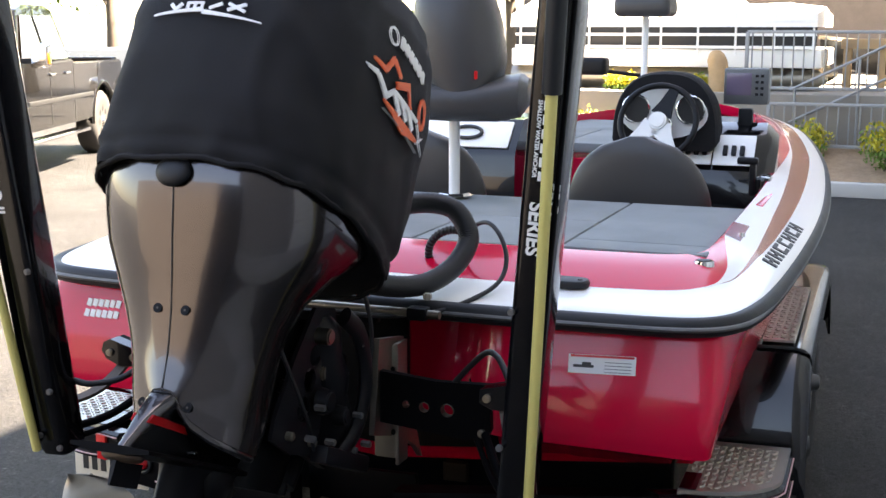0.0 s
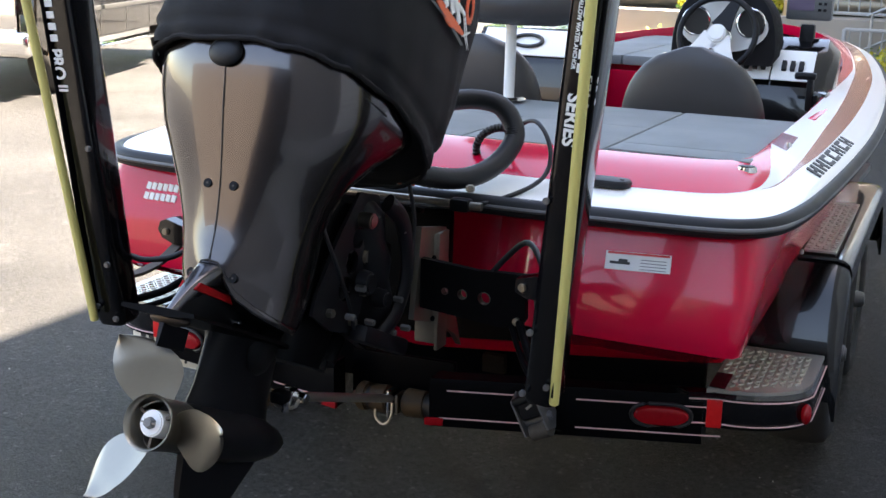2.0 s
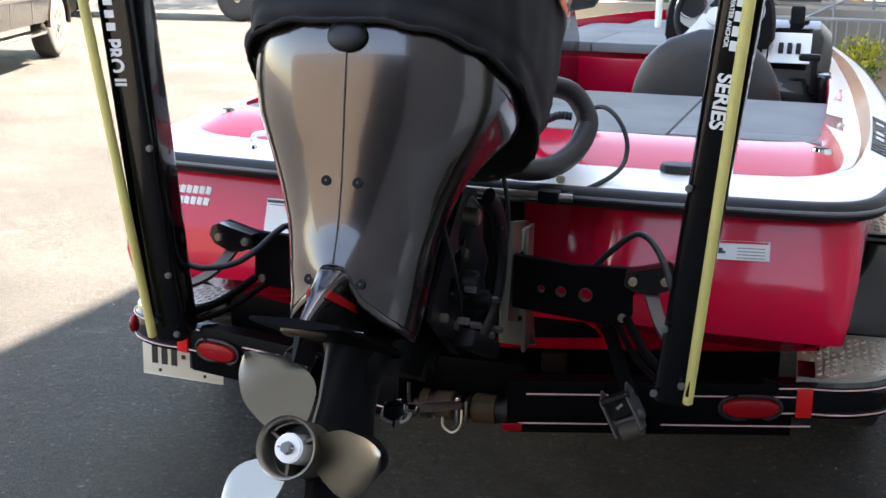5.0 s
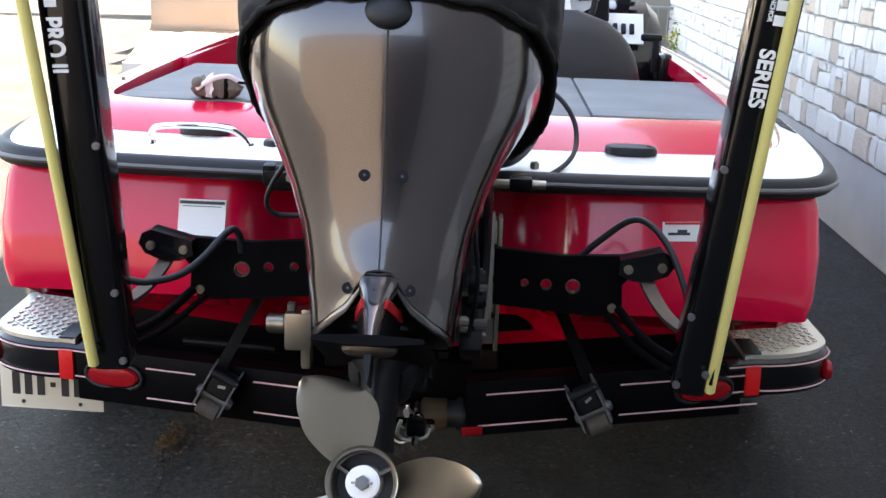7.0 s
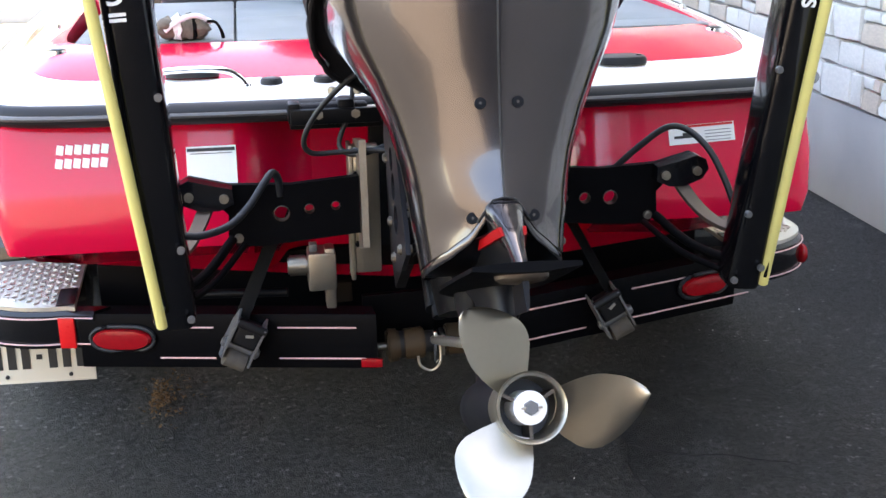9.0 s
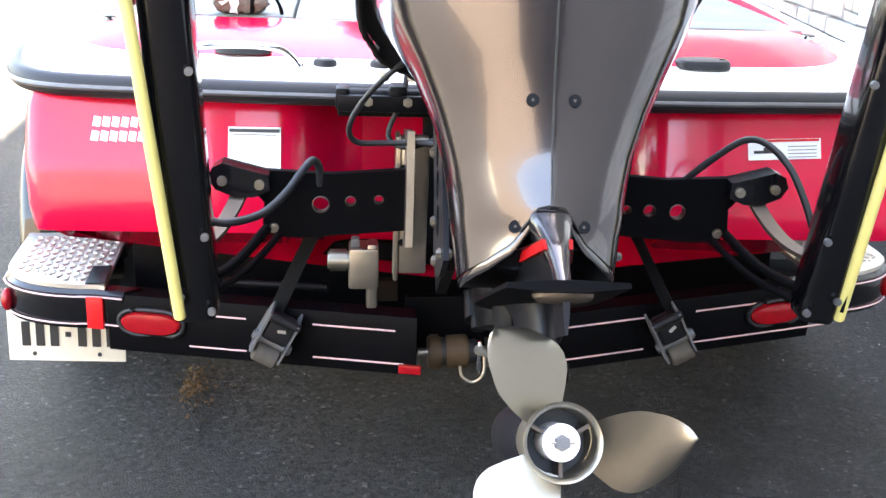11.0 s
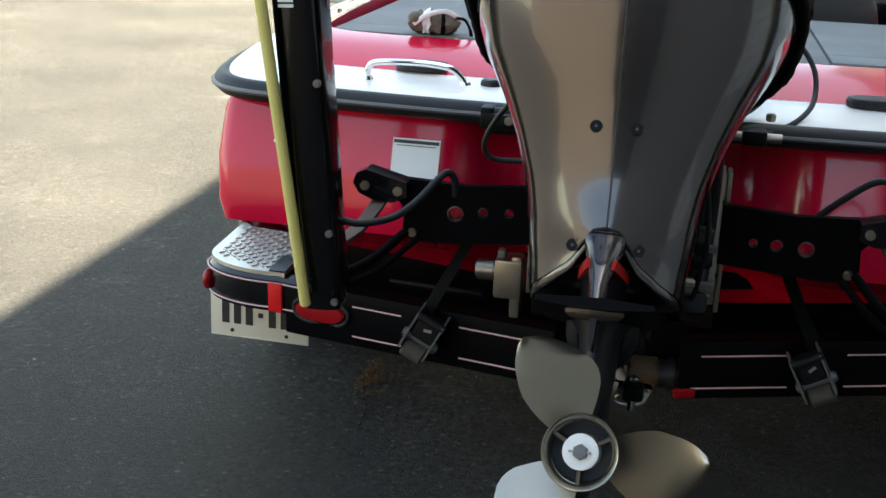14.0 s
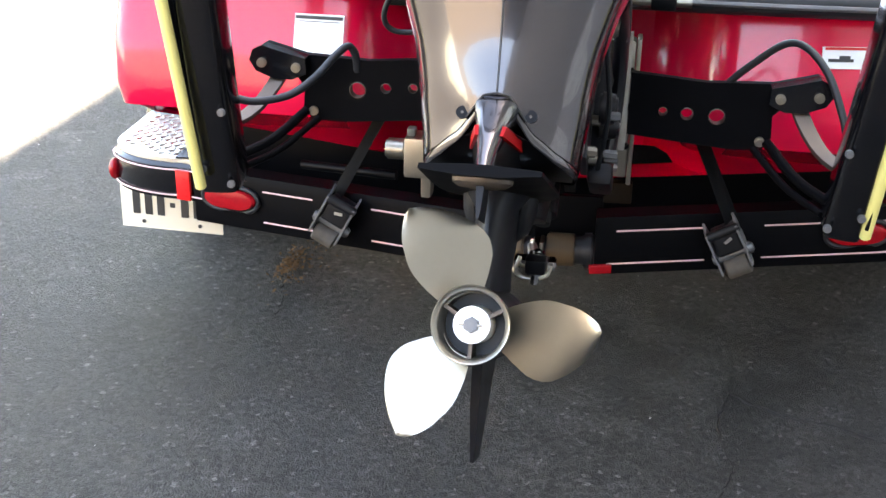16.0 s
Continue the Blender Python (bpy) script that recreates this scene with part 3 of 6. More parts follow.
for x in (-.382, -.247):
    part("drain_fitting", cyl((x, .145, .955), (x, .145, .979), .030, .027, bevel=.003), "rub", boat, "black round fitting")
    part("drain_bore", cyl((x, .145, .97), (x, .145, .9805), .013), "grey", boat)
hz = .966
grab = part("grab_handle", tube([(-.70, .115, hz - .004), (-.696, .113, hz + .025), (-.672, .11, hz + .042), (-.57, .118, hz + .046), (-.492, .126, hz + .038), (-.458, .13, hz + .016), (-.447, .13, hz)], .0085, 10, 6), "chrome", boat, "polished steel grab handle")
for x, y in ((-.70, .115), (-.447, .13)):
    part("handle_foot", cyl((x, y, hz - .008), (x, y, hz + .004), .018, .014), "chrome", grab)

# lettering panels: the maker's and dealer's names as plain bars
LEAN = Matrix.Rotation(-math.atan(.33), 4, "X")
on_transom = lambda x, z, out=.002: (x, lean(z) - out, z)
for row, x0 in enumerate((-.896, -.900)):
    for k in range(6):
        part("dealer_lettering", box(.0165, .003, .023, on_transom(x0 + k * .021, .846 - row * .031), 0, rot=LEAN @ Matrix.Rotation(radians(10), 4, "Y")), "label", boat)
def gunwale(y, f, lift=.003):
    """A place on the starboard moulding, f from its outer to its inner edge."""
    ox, ix = (float(np.interp(y, [p[1] for p in P[8:16]], [p[0] for p in P[8:16]])) for P in (OUT, INN))
    z = sheer(y) + float(np.interp(f, [0, .03, .08, .2, .4, .5, .6, .8, .95, 1.0], [.012, .03, .04, .05, .066, .075, .084, .097, .106, .105]))
    return Vector((BX + ox + (ix - ox) * f, y, z + lift))


for k in range(7):
    y = .60 + k * .098
    strokes = (((0, .072, .14, .19), (0, .072, .30, .35), (0, .022, .14, .35)) if k in (2, 3, 5) else ((0, .022, .14, .35), (.03, .072, .22, .27), (.05, .072, .14, .35)))
    for y0, y1, f0, f1 in strokes:
        q = [gunwale(y + yy + .12 * (ff - .14), ff) for yy, ff in ((y0, f0), (y1, f0), (y1, f1), (y0, f1))]
        part("maker_lettering", loft([q, [p - Vector((0, 0, .005)) for p in q]]), "ink", boat)
TILT = LEAN @ Matrix.Rotation(radians(-2.5), 4, "Y")
lab = part("capacity_label", box(.178, .003, .049, on_transom(.714, .815), 0, rot=TILT), "label", boat, "white instruction label with a small diagram")
part("label_diagram", box(.055, .003, .007, on_transom(.666, .808, .004), 0, rot=TILT), "ink", lab)
part("label_diagram", box(.024, .003, .007, on_transom(.674, .815, .004), 0, rot=TILT), "ink", lab)
part("label_heading", box(.168, .003, .006, on_transom(.714, .835, .004), 0, rot=TILT), "redtape", lab)
for z in (.823, .815, .807, .799):
    part("text_line", box(.07, .003, .0017, on_transom(.757, z, .004), 0, rot=TILT), "grey", lab)
lab = part("instruction_sticker", box(.12, .003, .096, on_transom(-.54, .795), 0, rot=LEAN), "label", boat, "white instruction sticker with a black heading")
part("sticker_heading", box(.115, .003, .008, on_transom(-.54, .833, .004), 0, rot=LEAN), "ink", lab)
part("text_line", box(.10, .003, .002, on_transom(-.54, .824, .004), 0, rot=LEAN), "grey", lab)


# ---------------------------------------------------------------- outboard motor
TH = 25
motor = thing("outboard_motor", pose(-.005, -1.13, .62, -TH, 0, 0), "grey metallic outboard motor tilted up under a black cloth cover", "outboard motor")


def ring(w, aft, fore, hw, p=.75, q=.8, n=40):
    """A rounded section of the motor; aft and fore are distances behind the propeller face."""
    c, h = -(aft + fore) / 2, (aft - fore) / 2
    pts = []
    for j in range(n):
        a = 2 * math.pi * j / n
        x = hw * math.copysign(abs(math.cos(a)) ** p, math.cos(a))
        pts.append((x, c + h * math.copysign(abs(math.sin(a)) ** q, math.sin(a)), w))
    return pts


def cowl_edge(x, y):
    """Height of the cowl's lower edge, which arches up towards the ridge."""
    return float(np.interp(abs(x), [0, .02, .035, .06, .10, .14], [.37, .366, .346, .315, .292, .278])) - .06 * max(0.0, y - .12)


COWL = [(.20, -.118, -.36, .130), (.25, -.108, -.37, .134), (.285, -.1, -.38, .137), (.31, -.096, -.385, .140), (.335, -.09, -.39, .143), (.36, -.078, -.39, .147), (.40, -.068, -.38, .151), (.47, -.055, -.36, .163), (.54, -.038, -.335, .184), (.61, -.014, -.345, .214),
        (.68, .012, -.40, .252), (.74, .032, -.50, .278), (.79, .048, -.57, .290), (.83, .056, -.6, .294), (.90, .062, -.6, .294)]


def cowl_ring(z_of, n=96):
    """A ring of the cowl; z_of gives the height at a place, and the back is creased along its seam and swells aft into the ridge."""
    def row(w):
        aft, fore, hw = (float(np.interp(w, [r[0] for r in COWL], [r[i] for r in COWL])) for i in (1, 2, 3))
        round_ = float(np.interp(w, [.45, .80], [1.0, 0.0]))
        return ring(w, aft, fore, hw, .75 + .2 * round_, .8 + .12 * round_, n)
    pts = []
    for j, (x, y, _) in enumerate(row(.30)):
        z = z_of(x, y)
        px, py, _ = row(z)[j]
        swell = .010 * max(0.0, (.45 - z) / .08) ** 1.6 * math.exp(-(px / .06) ** 2) if py < .2 else 0
        hw = float(np.interp(z, [r[0] for r in COWL], [r[3] for r in COWL]))
        crease = .055 * abs(px) * math.exp(-(px / (.55 * hw)) ** 2) if py < .2 else 0
        pts.append((px, py - swell + crease, z))
    return pts


low = [cowl_ring(lambda x, y: cowl_edge(x, y) + (.42 - cowl_edge(x, y)) * f) for f in (0, .08, .2, .35, .55, .78)]
high = [cowl_ring(lambda x, y: w) for w in (.42, .445, .47, .54, .61, .68, .74, .79, .83, .90)]
cowl = part("lower_cowl", loft(low + high, caps=False), "cowl", motor, "glossy grey metallic cowl", 60)


def hang(y):
    """How the hem rises at the back and sinks towards the front."""
    return .046 - .14 * (y + .07) - .10 * max(0.0, y - .24)


def draped(w, aft, fore, hw):
    """A ring of the cover; its lower rings sink towards the front."""
    k = max(0.0, min(1.0, (1.1 - w) / .3))
    return [(x, y, z + k * hang(y)) for x, y, z in ring(w, aft, fore, hw)]


COVER = [(.79, .072, -.615, .306), (.815, .084, -.63, .314), (.835, .078, -.62, .308), (.86, .084, -.65, .317), (.95, .088, -.685, .324), (1.08, .08, -.705, .322),
         (1.2, .065, -.725, .315), (1.31, .045, -.73, .30), (1.39, .0, -.70, .265), (1.44, -.07, -.63, .20), (1.46, -.18, -.50, .12)]


def cover_row(w):
    return (w,) + tuple(float(np.interp(w, [r[0] for r in COVER], [r[i] for r in COVER])) for i in (1, 2, 3))


def cover_side(y, w):
    """Half width of the cover at a place along the motor."""
    _, aft, fore, hw = cover_row(w)
    u = min(.99, abs((y + (aft + fore) / 2) / ((aft - fore) / 2)) ** (1 / .8))
    return hw * (1 - u * u) ** .375


def cover_back(x, w):
    _, aft, fore, hw = cover_row(w)
    u = min(.99, abs(x / hw) ** (1 / .75))
    return -(aft + fore) / 2 - (aft - fore) / 2 * (1 - u * u) ** .4


def cover_bm():
    secs = [draped(.80, .062, -.60, .296)]
    for k in range(46):
        w = .79 + .67 * k / 45
        row = []
        base = ring(*cover_row(w), n=110)
        for j, ((x, y, z), (_, _, zd)) in enumerate(zip(base, [(a, b, c + max(0.0, min(1.0, (1.1 - w) / .3)) * hang(b)) for a, b, c in base])):
            n = Vector((x, y - .28, 0))
            n = n.normalized() if n.length > 1e-4 else Vector((0, 0, 1))
            q = Vector((x, y, z))
            d = .010 * noise.noise(Vector((x * 5, y * 5, z * 3.2))) + .006 * noise.noise(Vector((x * 13 + 7, y * 13, z * 7)))
            r1 = noise.noise(Vector((x * 4 + 3, y * 4, z * 2 + (x + y) * 3)))
            d += .009 * max(0, 1 - abs(r1) * 7) * (1 if w > .86 else .4)
            hem = math.exp(-(w - .815) / .035)
            d += .0045 * hem * math.sin(j * .9 + 2.5 * noise.noise(q * 9))
            row.append((x + n.x * d, y + n.y * d, zd))
        secs.append(row)
    first = ring(.80, .062, -.60, .296, n=110)
    secs[0] = [(x, y, z + hang(y)) for x, y, z in first]
    return loft(secs)


cover = part("cloth_cover", cover_bm(), "fabric", motor, "black cloth motor cover gathered at its hem", 80)
# hem gathers
bm = tube([(x * 1.004, y * 1.0, w + .004 * math.sin(j * 2.3)) for j, (x, y, w) in enumerate(draped(.79, .078, -.618, .307) + draped(.79, .078, -.618, .307)[:1])], .0055, 8, 3, ridge=.002)
part("cover_hem", bm, "fabric", motor)
part("seam", tube([(0, -(a + .001), w) for w, a in ((.37, -.064), (.39, -.0645), (.42, -.063), (.45, -.0585), (.47, -.055), (.54, -.038), (.61, -.014), (.68, .012), (.74, .032), (.80, .05))], .0018, 6, 2), "ink", cowl)
part("pilot_outlet", ball((0, -.058, .812), .042, .018, .034), "rub", cowl, "black rubber cap")
for x, w, a in ((-.034, .538, -.0425), (.034, .538, -.0425), (-.056, .341, -.0915), (.056, .341, -.0915)):
    s = part("cowl_screw", cyl((x, -a - .0045, w), (x, -a - .012 + .016, w), .0105, seg=16), "blackm", cowl)
    part("screw_head", cyl((x, -a - .0060, w), (x, -a + .006, w), .0045, seg=12, bevel=.002), "webm", s)

# apron, leg, plate and gearcase
edge_r = sorted((y, x, z) for x, y, z in low[0] if x > .03 and y < .37)
edge_at = lambda y, i: float(np.interp(y, [e[0] for e in edge_r], [e[i] for e in edge_r]))


def flash_line(y):
    """Half width and height of the red flash, from the ridge forwards."""
    f = (y + .005) / .455
    return .019 + .041 * f + .012 * math.sin(math.pi * min(1.0, max(0.0, f))), .304 - .031 * f


def apron_half(y):
    """Right half of a section of the apron: cowl edge, flash, plate."""
    xf, zf = flash_line(y)
    k = min(1.0, max(0.0, (y + .03) / .13))
    xt, zt = xf + .004 + (edge_at(max(y, .10), 1) * .97 - xf - .004) * k, zf + .02 + (edge_at(max(y, .10), 2) + .012 - zf - .02) * k
    if y > .34:
        xt -= .5 * (y - .34)
    return [(xt, zt), (xf + (xt * .97 - xf) * k, zf + .016 + (zt - .024 - zf - .016) * k), (xf + .003, zf + .013), (xf, zf), (xf - .002, zf - .012), (xf * .8, .262), (xf * .7, .240)]


def apron_section(y, a, b):
    """Points a to b of the section on both sides; towards the ridge the section leans with it."""
    k = max(0.0, 1 - max(0.0, y) / .16)
    h = [(x, y + k * (.8 * (z - .304) + .036), z) for x, z in apron_half(y)[a:b]]
    return h + [(-x, yy, z) for x, yy, z in reversed(h)]


AP = (-.005, .01, .025, .045, .07, .10, .13, .17, .22, .28, .34, .40, .46)
apron = part("apron", loft([apron_section(y, 1, 8) for y in AP]), "apron", motor, "black apron with red flashes", 50)
part("skirt", loft([[(x * k, .16 + (y - .16) * k, z) for x, y, z in cowl_ring(lambda x, y: cowl_edge(x, y) - d)] for d, k in ((-.012, .97), (.0, .978), (.003, .99), (.008, .99), (.013, .984), (.016, .965))], caps=False), "cowl", apron, "grey metallic skirt", 60)
for s in (-1, 1):
    rows = []
    for y in np.linspace(-.005, .45, 14):
        xf, zf = flash_line(y)
        h = .0085 * (1 - .35 * (y + .005) / .455)
        lean = .020 * max(0.0, 1 - max(0.0, y) / .16)
        rows.append([(s * (xf + .006), y + lean + .006, zf + h), (s * (xf + .003), y + lean - .006, zf - h), (s * (xf - .006), y + lean - .006, zf - h), (s * (xf - .006), y + lean + .006, zf + h)])
    part("red_flash", loft(rows), "flash", apron)
    for y, z in ((.167, .252), (.326, .237), (.454, .226)):
        part("apron_bolt", cyl((s * .030, y, z), (s * .052, y, z), .007, seg=10, bevel=.002), "chrome", apron, "bright bolt head")
part("seam", tube([(x * 1.005, y - .003, z + .002) for x, y, z in low[0][48:96] if abs(x) < .05], .0018, 6, 1), "ink", cowl)
part("leg", loft([ring(w, a, f, hw, 1.0, 1.0, 28) for w, a, f, hw in [(.03, -.10, -.46, .03), (.1, -.12, -.44, .028), (.2, -.13, -.43, .04), (.24, -.14, -.42, .07)]]), "leg", motor)
secs = []
for k in range(9):
    f = k / 8
    y = -.075 + .50 * f
    hw = .094 * (1 + .12 * math.sin(f * 2.2)) * (1 if f < .7 else 1 - .55 * (f - .7) / .3)
    c = .010 * math.cos(f * 1.5)
    secs.append([(-hw, y, .228), (-hw * .985, y, .236), (-.02, y, .243 - c * .3), (.02, y, .243 - c * .3), (hw * .985, y, .236), (hw, y, .228), (.03, y, .222), (-.03, y, .222)])
part("cavitation_plate", loft(secs), "black", motor, "dark grey cavitation plate")
secs = []
for w, f, b, k, e in ((.232, .046, -.2, .0125, .5), (.251, .031, -.2, .0145, .5), (.28, .010, -.2, .0195, .52), (.292, .002, -.2, .022, .55), (.308, -.010, -.2, .0255, .6), (.335, -.034, -.22, .034, .7), (.352, -.050, -.25, .039, .8), (.371, -.0675, -.28, .043, .95)):
    secs.append([(k * math.copysign(abs(math.cos(a)) ** e, math.cos(a)), (-f - b) / 2 + (f - b) / 2 * -math.copysign(abs(math.sin(a)) ** .4, math.sin(a)), w) for a in [2 * math.pi * j / 28 for j in range(28)]])
part("leg_ridge", loft(secs), "cowl", motor, "", 60)
for s in (-1, 1):
    part("leg_fairing", loft([[(s * (.018 + k * (1 + math.cos(a)) * .5), y0 + d * math.sin(a), w) for a in [2 * math.pi * j / 16 for j in range(16)]] for w, k, y0, d in ((.235, .05, .29, .06), (.20, .048, .295, .055), (.165, .036, .30, .042), (.145, .012, .305, .02))]), "plastic", motor)
part("trim_anode", loft([[(.048 * k * math.cos(a), -.022 + .034 * k * math.sin(a), w) for a in [2 * math.pi * j / 20 for j in range(20)]] for w, k in ((.224, 1), (.217, .97), (.211, .8), (.208, .4))]), "webm", motor, "dull bronze anode")
part("anode_fin", loft([[(-.006 * k, -.05, w), (.006 * k, -.05, w), (.003 * k, .05, w), (-.003 * k, .05, w)] for w, k in ((.210, 1), (.180, .7), (.160, .3))]), "leg", motor)
part("gearcase", loft([[(r * math.cos(a), y, r * math.sin(a)) for a in [2 * math.pi * j / 24 for j in range(24)]] for y, r in ((.10, .056), (.2, .062), (.32, .064), (.42, .055), (.5, .036), (.55, .012))]), "leg", motor)
part("skeg", loft([[(-.009 * k, y0, w), (.009 * k, y0, w), (.003 * k, y1, w), (-.003 * k, y1, w)] for w, y0, y1, k in ((-.04, .13, .46, 1), (-.14, .15, .38, .8), (-.235, .19, .30, .4))]), "leg", motor)

# propeller
prop = part("propeller_hub", loft([[(r * math.cos(a), y, r * math.sin(a)) for a in [2 * math.pi * j / 40 for j in range(40)]] for y, r in ((.10, .055), (.05, .057), (.0, .059), (-.012, .062), (-.016, .0605), (-.012, .055), (.0, .053), (.07, .050))], caps=False), "steel", motor, "stainless steel three-bladed propeller", 60)
part("inner_hub", cyl((0, .08, 0), (0, -.002, 0), .031, .029, seg=28, bevel=.003), "label", prop, "pale inner hub")
part("prop_nut", cyl((0, .0, 0), (0, -.016, 0), .0135, .012, seg=6, bevel=.002), "grey", prop)
part("cotter_pin", cyl((-.018, -.012, 0), (.018, -.012, 0), .002, seg=8), "steel", prop)
part("hub_back", cyl((0, .085, 0), (0, .075, 0), .052), "ink", prop)
for k in range(3):
    a = radians(30 + 120 * k)
    part("hub_web", box(.03, .06, .006, (.041 * math.cos(a), .04, .041 * math.sin(a)), rot=Matrix.Rotation(-a, 4, "Y")), "webm", prop)


def blade_bm():
    """One ear-shaped blade along +x, raked aft and pitched."""
    nr, nc = 16, 12
    rings = []
    for i in range(nr + 1):
        f = i / nr
        r = .050 + .149 * math.sin(f * math.pi / 2) ** .9
        q = r / .199 * 227
        wd = 1.1 * r * radians(float(np.interp(q, [57, 96, 130, 150, 166, 182, 196, 207, 217, 223, 226, 227], [64, 62, 58, 53, 46, 37, 28, 20.5, 13, 8, 4, .6])))
        mid = radians(float(np.interp(q, [57, 96, 130, 166, 196, 217, 227], [-6, -8, -9.5, -9.5, -5, -2, 0])))
        row = []
        for k in range(nc + 1):
            c = k / nc - .5
            ang = mid + c * wd / r
            yy = -c * wd * .5 - .075 * f + .012 * (4 * c * c) * f - .05 * (c > .42) * 0
            row.append(Vector((r * math.cos(ang), yy + .03, r * math.sin(ang))))
        rings.append(row)
    bm = bmesh.new()
    top = [[bm.verts.new(p) for p in row] for row in rings]
    bot = [[bm.verts.new(p + Vector((0, .007 * (1 - .8 * i / nr) * (1 - (abs(2 * k / nc - 1)) ** 4) + .0012, 0))) for k, p in enumerate(row)] for i, row in enumerate(rings)]
    for i in range(nr):
        for k in range(nc):
            bm.faces.new((top[i][k], top[i][k + 1], top[i + 1][k + 1], top[i + 1][k]))
            bm.faces.new((bot[i][k], bot[i + 1][k], bot[i + 1][k + 1], bot[i][k + 1]))
        bm.faces.new((top[i][0], top[i + 1][0], bot[i + 1][0], bot[i][0]))
        bm.faces.new((top[i][nc], bot[i][nc], bot[i + 1][nc], top[i + 1][nc]))
    for k in range(nc):
        bm.faces.new((top[nr][k], top[nr][k + 1], bot[nr][k + 1], bot[nr][k]))
        bm.faces.new((top[0][k], bot[0][k], bot[0][k + 1], top[0][k + 1]))
    return bm


for k, a in enumerate((2, 122, 242)):
    bm = blade_bm()
    bm.transform(Matrix.Rotation(radians(-a), 4, "Y"))
    part("blade", bm, "steel", prop, "", 50)

line = [(x * 1.003, y * 1.003 - .001, z) for x, y, z in draped(.765, .041, -.57, .2865)[21:40]]
part("seam", tube(line, .0025, 6, 2), "ink", cowl)
# decals on the cover: plain shapes in their colours
def wrapped(quad, back=False, nu=8, nv=3):
    """A thin patch on the cover; quad: four corners as (y, w) on the side or (x, w) on the back."""
    bm = bmesh.new()
    a, b, c, d = [Vector(p) for p in quad]
    top = []
    for lift in (.011, .007):
        rows = []
        for i in range(nu + 1):
            row = []
            for j in range(nv + 1):
                p, q = a.lerp(b, i / nu), d.lerp(c, i / nu)
                u, w = p.lerp(q, j / nv)
                row.append(bm.verts.new((u, cover_back(u, w) - lift, w) if back else (cover_side(u, w) + lift, u, w)))
            rows.append(row)
        for i in range(nu):
            for j in range(nv):
                bm.faces.new((rows[i][j], rows[i + 1][j], rows[i + 1][j + 1], rows[i][j + 1]))
        top.append(rows)
    return bm


def slanted(u0, w0, u1, w1, t0, t1):
    """Corners of a bar from (u0, w0) to (u1, w1) that is t0 thick at its start and t1 at its end."""
    n = Vector((w0 - w1, u1 - u0)).normalized()
    return [Vector((u0, w0)) + n * t0 / 2, Vector((u1, w1)) + n * t1 / 2, Vector((u1, w1)) - n * t1 / 2, Vector((u0, w0)) - n * t0 / 2]


def print_on(quad, c, back=False):
    part("cover_print", wrapped(quad, back), c, cover)


for k in range(6):
    u, w = .265 + .0265 * k, 1.253 - .0055 * k
    print_on(slanted(u, w, u + .019, w - .004, .032, .032), "label")
for k in range(10):
    a0, a1 = 2 * math.pi * k / 10, 2 * math.pi * (k + 1) / 10
    print_on(slanted(.228 + .021 * math.cos(a0), 1.25 + .021 * math.sin(a0), .228 + .021 * math.cos(a1), 1.25 + .021 * math.sin(a1), .005, .005), "label")
    print_on(slanted(.432 + .026 * math.cos(a0), 1.135 + .034 * math.sin(a0), .432 + .026 * math.cos(a1), 1.135 + .034 * math.sin(a1), .014, .014), "orange")
for u0, w0, u1, w1, t0, t1, c in ((.12, 1.14, .17, 1.135, .004, .014, "label"), (.17, 1.135, .215, 1.092, .014, .02, "label"), (.215, 1.10, .25, 1.125, .014, .012, "label"), (.25, 1.118, .285, 1.078, .02, .02, "label"), (.29, 1.118, .325, 1.078, .02, .02, "label"), (.33, 1.112, .37, 1.072, .02, .02, "label"),
                              (.25, 1.122, .40, 1.105, .012, .010, "label"), (.40, 1.10, .44, 1.06, .010, .007, "label"), (.44, 1.06, .485, 1.045, .007, .002, "label"), (.41, 1.055, .46, 1.085, .005, .004, "label"),
                              (.15, 1.165, .205, 1.155, .008, .014, "orange"), (.20, 1.155, .235, 1.198, .014, .014, "orange"), (.235, 1.195, .275, 1.165, .012, .012, "orange"), (.255, 1.14, .33, 1.165, .018, .02, "orange"), (.325, 1.16, .345, 1.115, .014, .012, "orange"),
                              (.20, 1.085, .31, 1.058, .006, .03, "orange"), (.31, 1.058, .41, 1.06, .03, .008, "orange"), (.2, 1.065, .42, 1.035, .003, .006, "grey")):
    print_on(slanted(u0, w0, u1, w1, t0, t1), c)
for u0, w0, u1, w1, t0, t1 in ((-.13, 1.163, .0, 1.172, .003, .01), (.0, 1.166, .14, 1.146, .01, .002), (-.085, 1.187, -.07, 1.172, .008, .008), (-.07, 1.172, -.055, 1.187, .008, .008), (-.04, 1.174, -.04, 1.19, .006, .006), (-.022, 1.174, -.022, 1.19, .006, .006), (-.004, 1.174, -.004, 1.19, .006, .006), (-.043, 1.188, .0, 1.188, .005, .005),
                               (.015, 1.174, .045, 1.186, .007, .007), (.06, 1.17, .1, 1.186, .007, .007), (.06, 1.186, .1, 1.168, .007, .007), (-.075, 1.206, -.045, 1.206, .007, .007), (-.075, 1.22, -.045, 1.22, .007, .007), (-.02, 1.2, -.02, 1.226, .007, .007), (.01, 1.2, .01, 1.226, .007, .007), (-.02, 1.213, .01, 1.213, .006, .006), (.035, 1.203, .065, 1.203, .007, .007), (.035, 1.224, .065, 1.224, .007, .007), (.033, 1.203, .033, 1.224, .007, .007), (.067, 1.203, .067, 1.224, .007, .007)):
    print_on(slanted(u0, w0, u1, w1, t0, t1), "label", True)

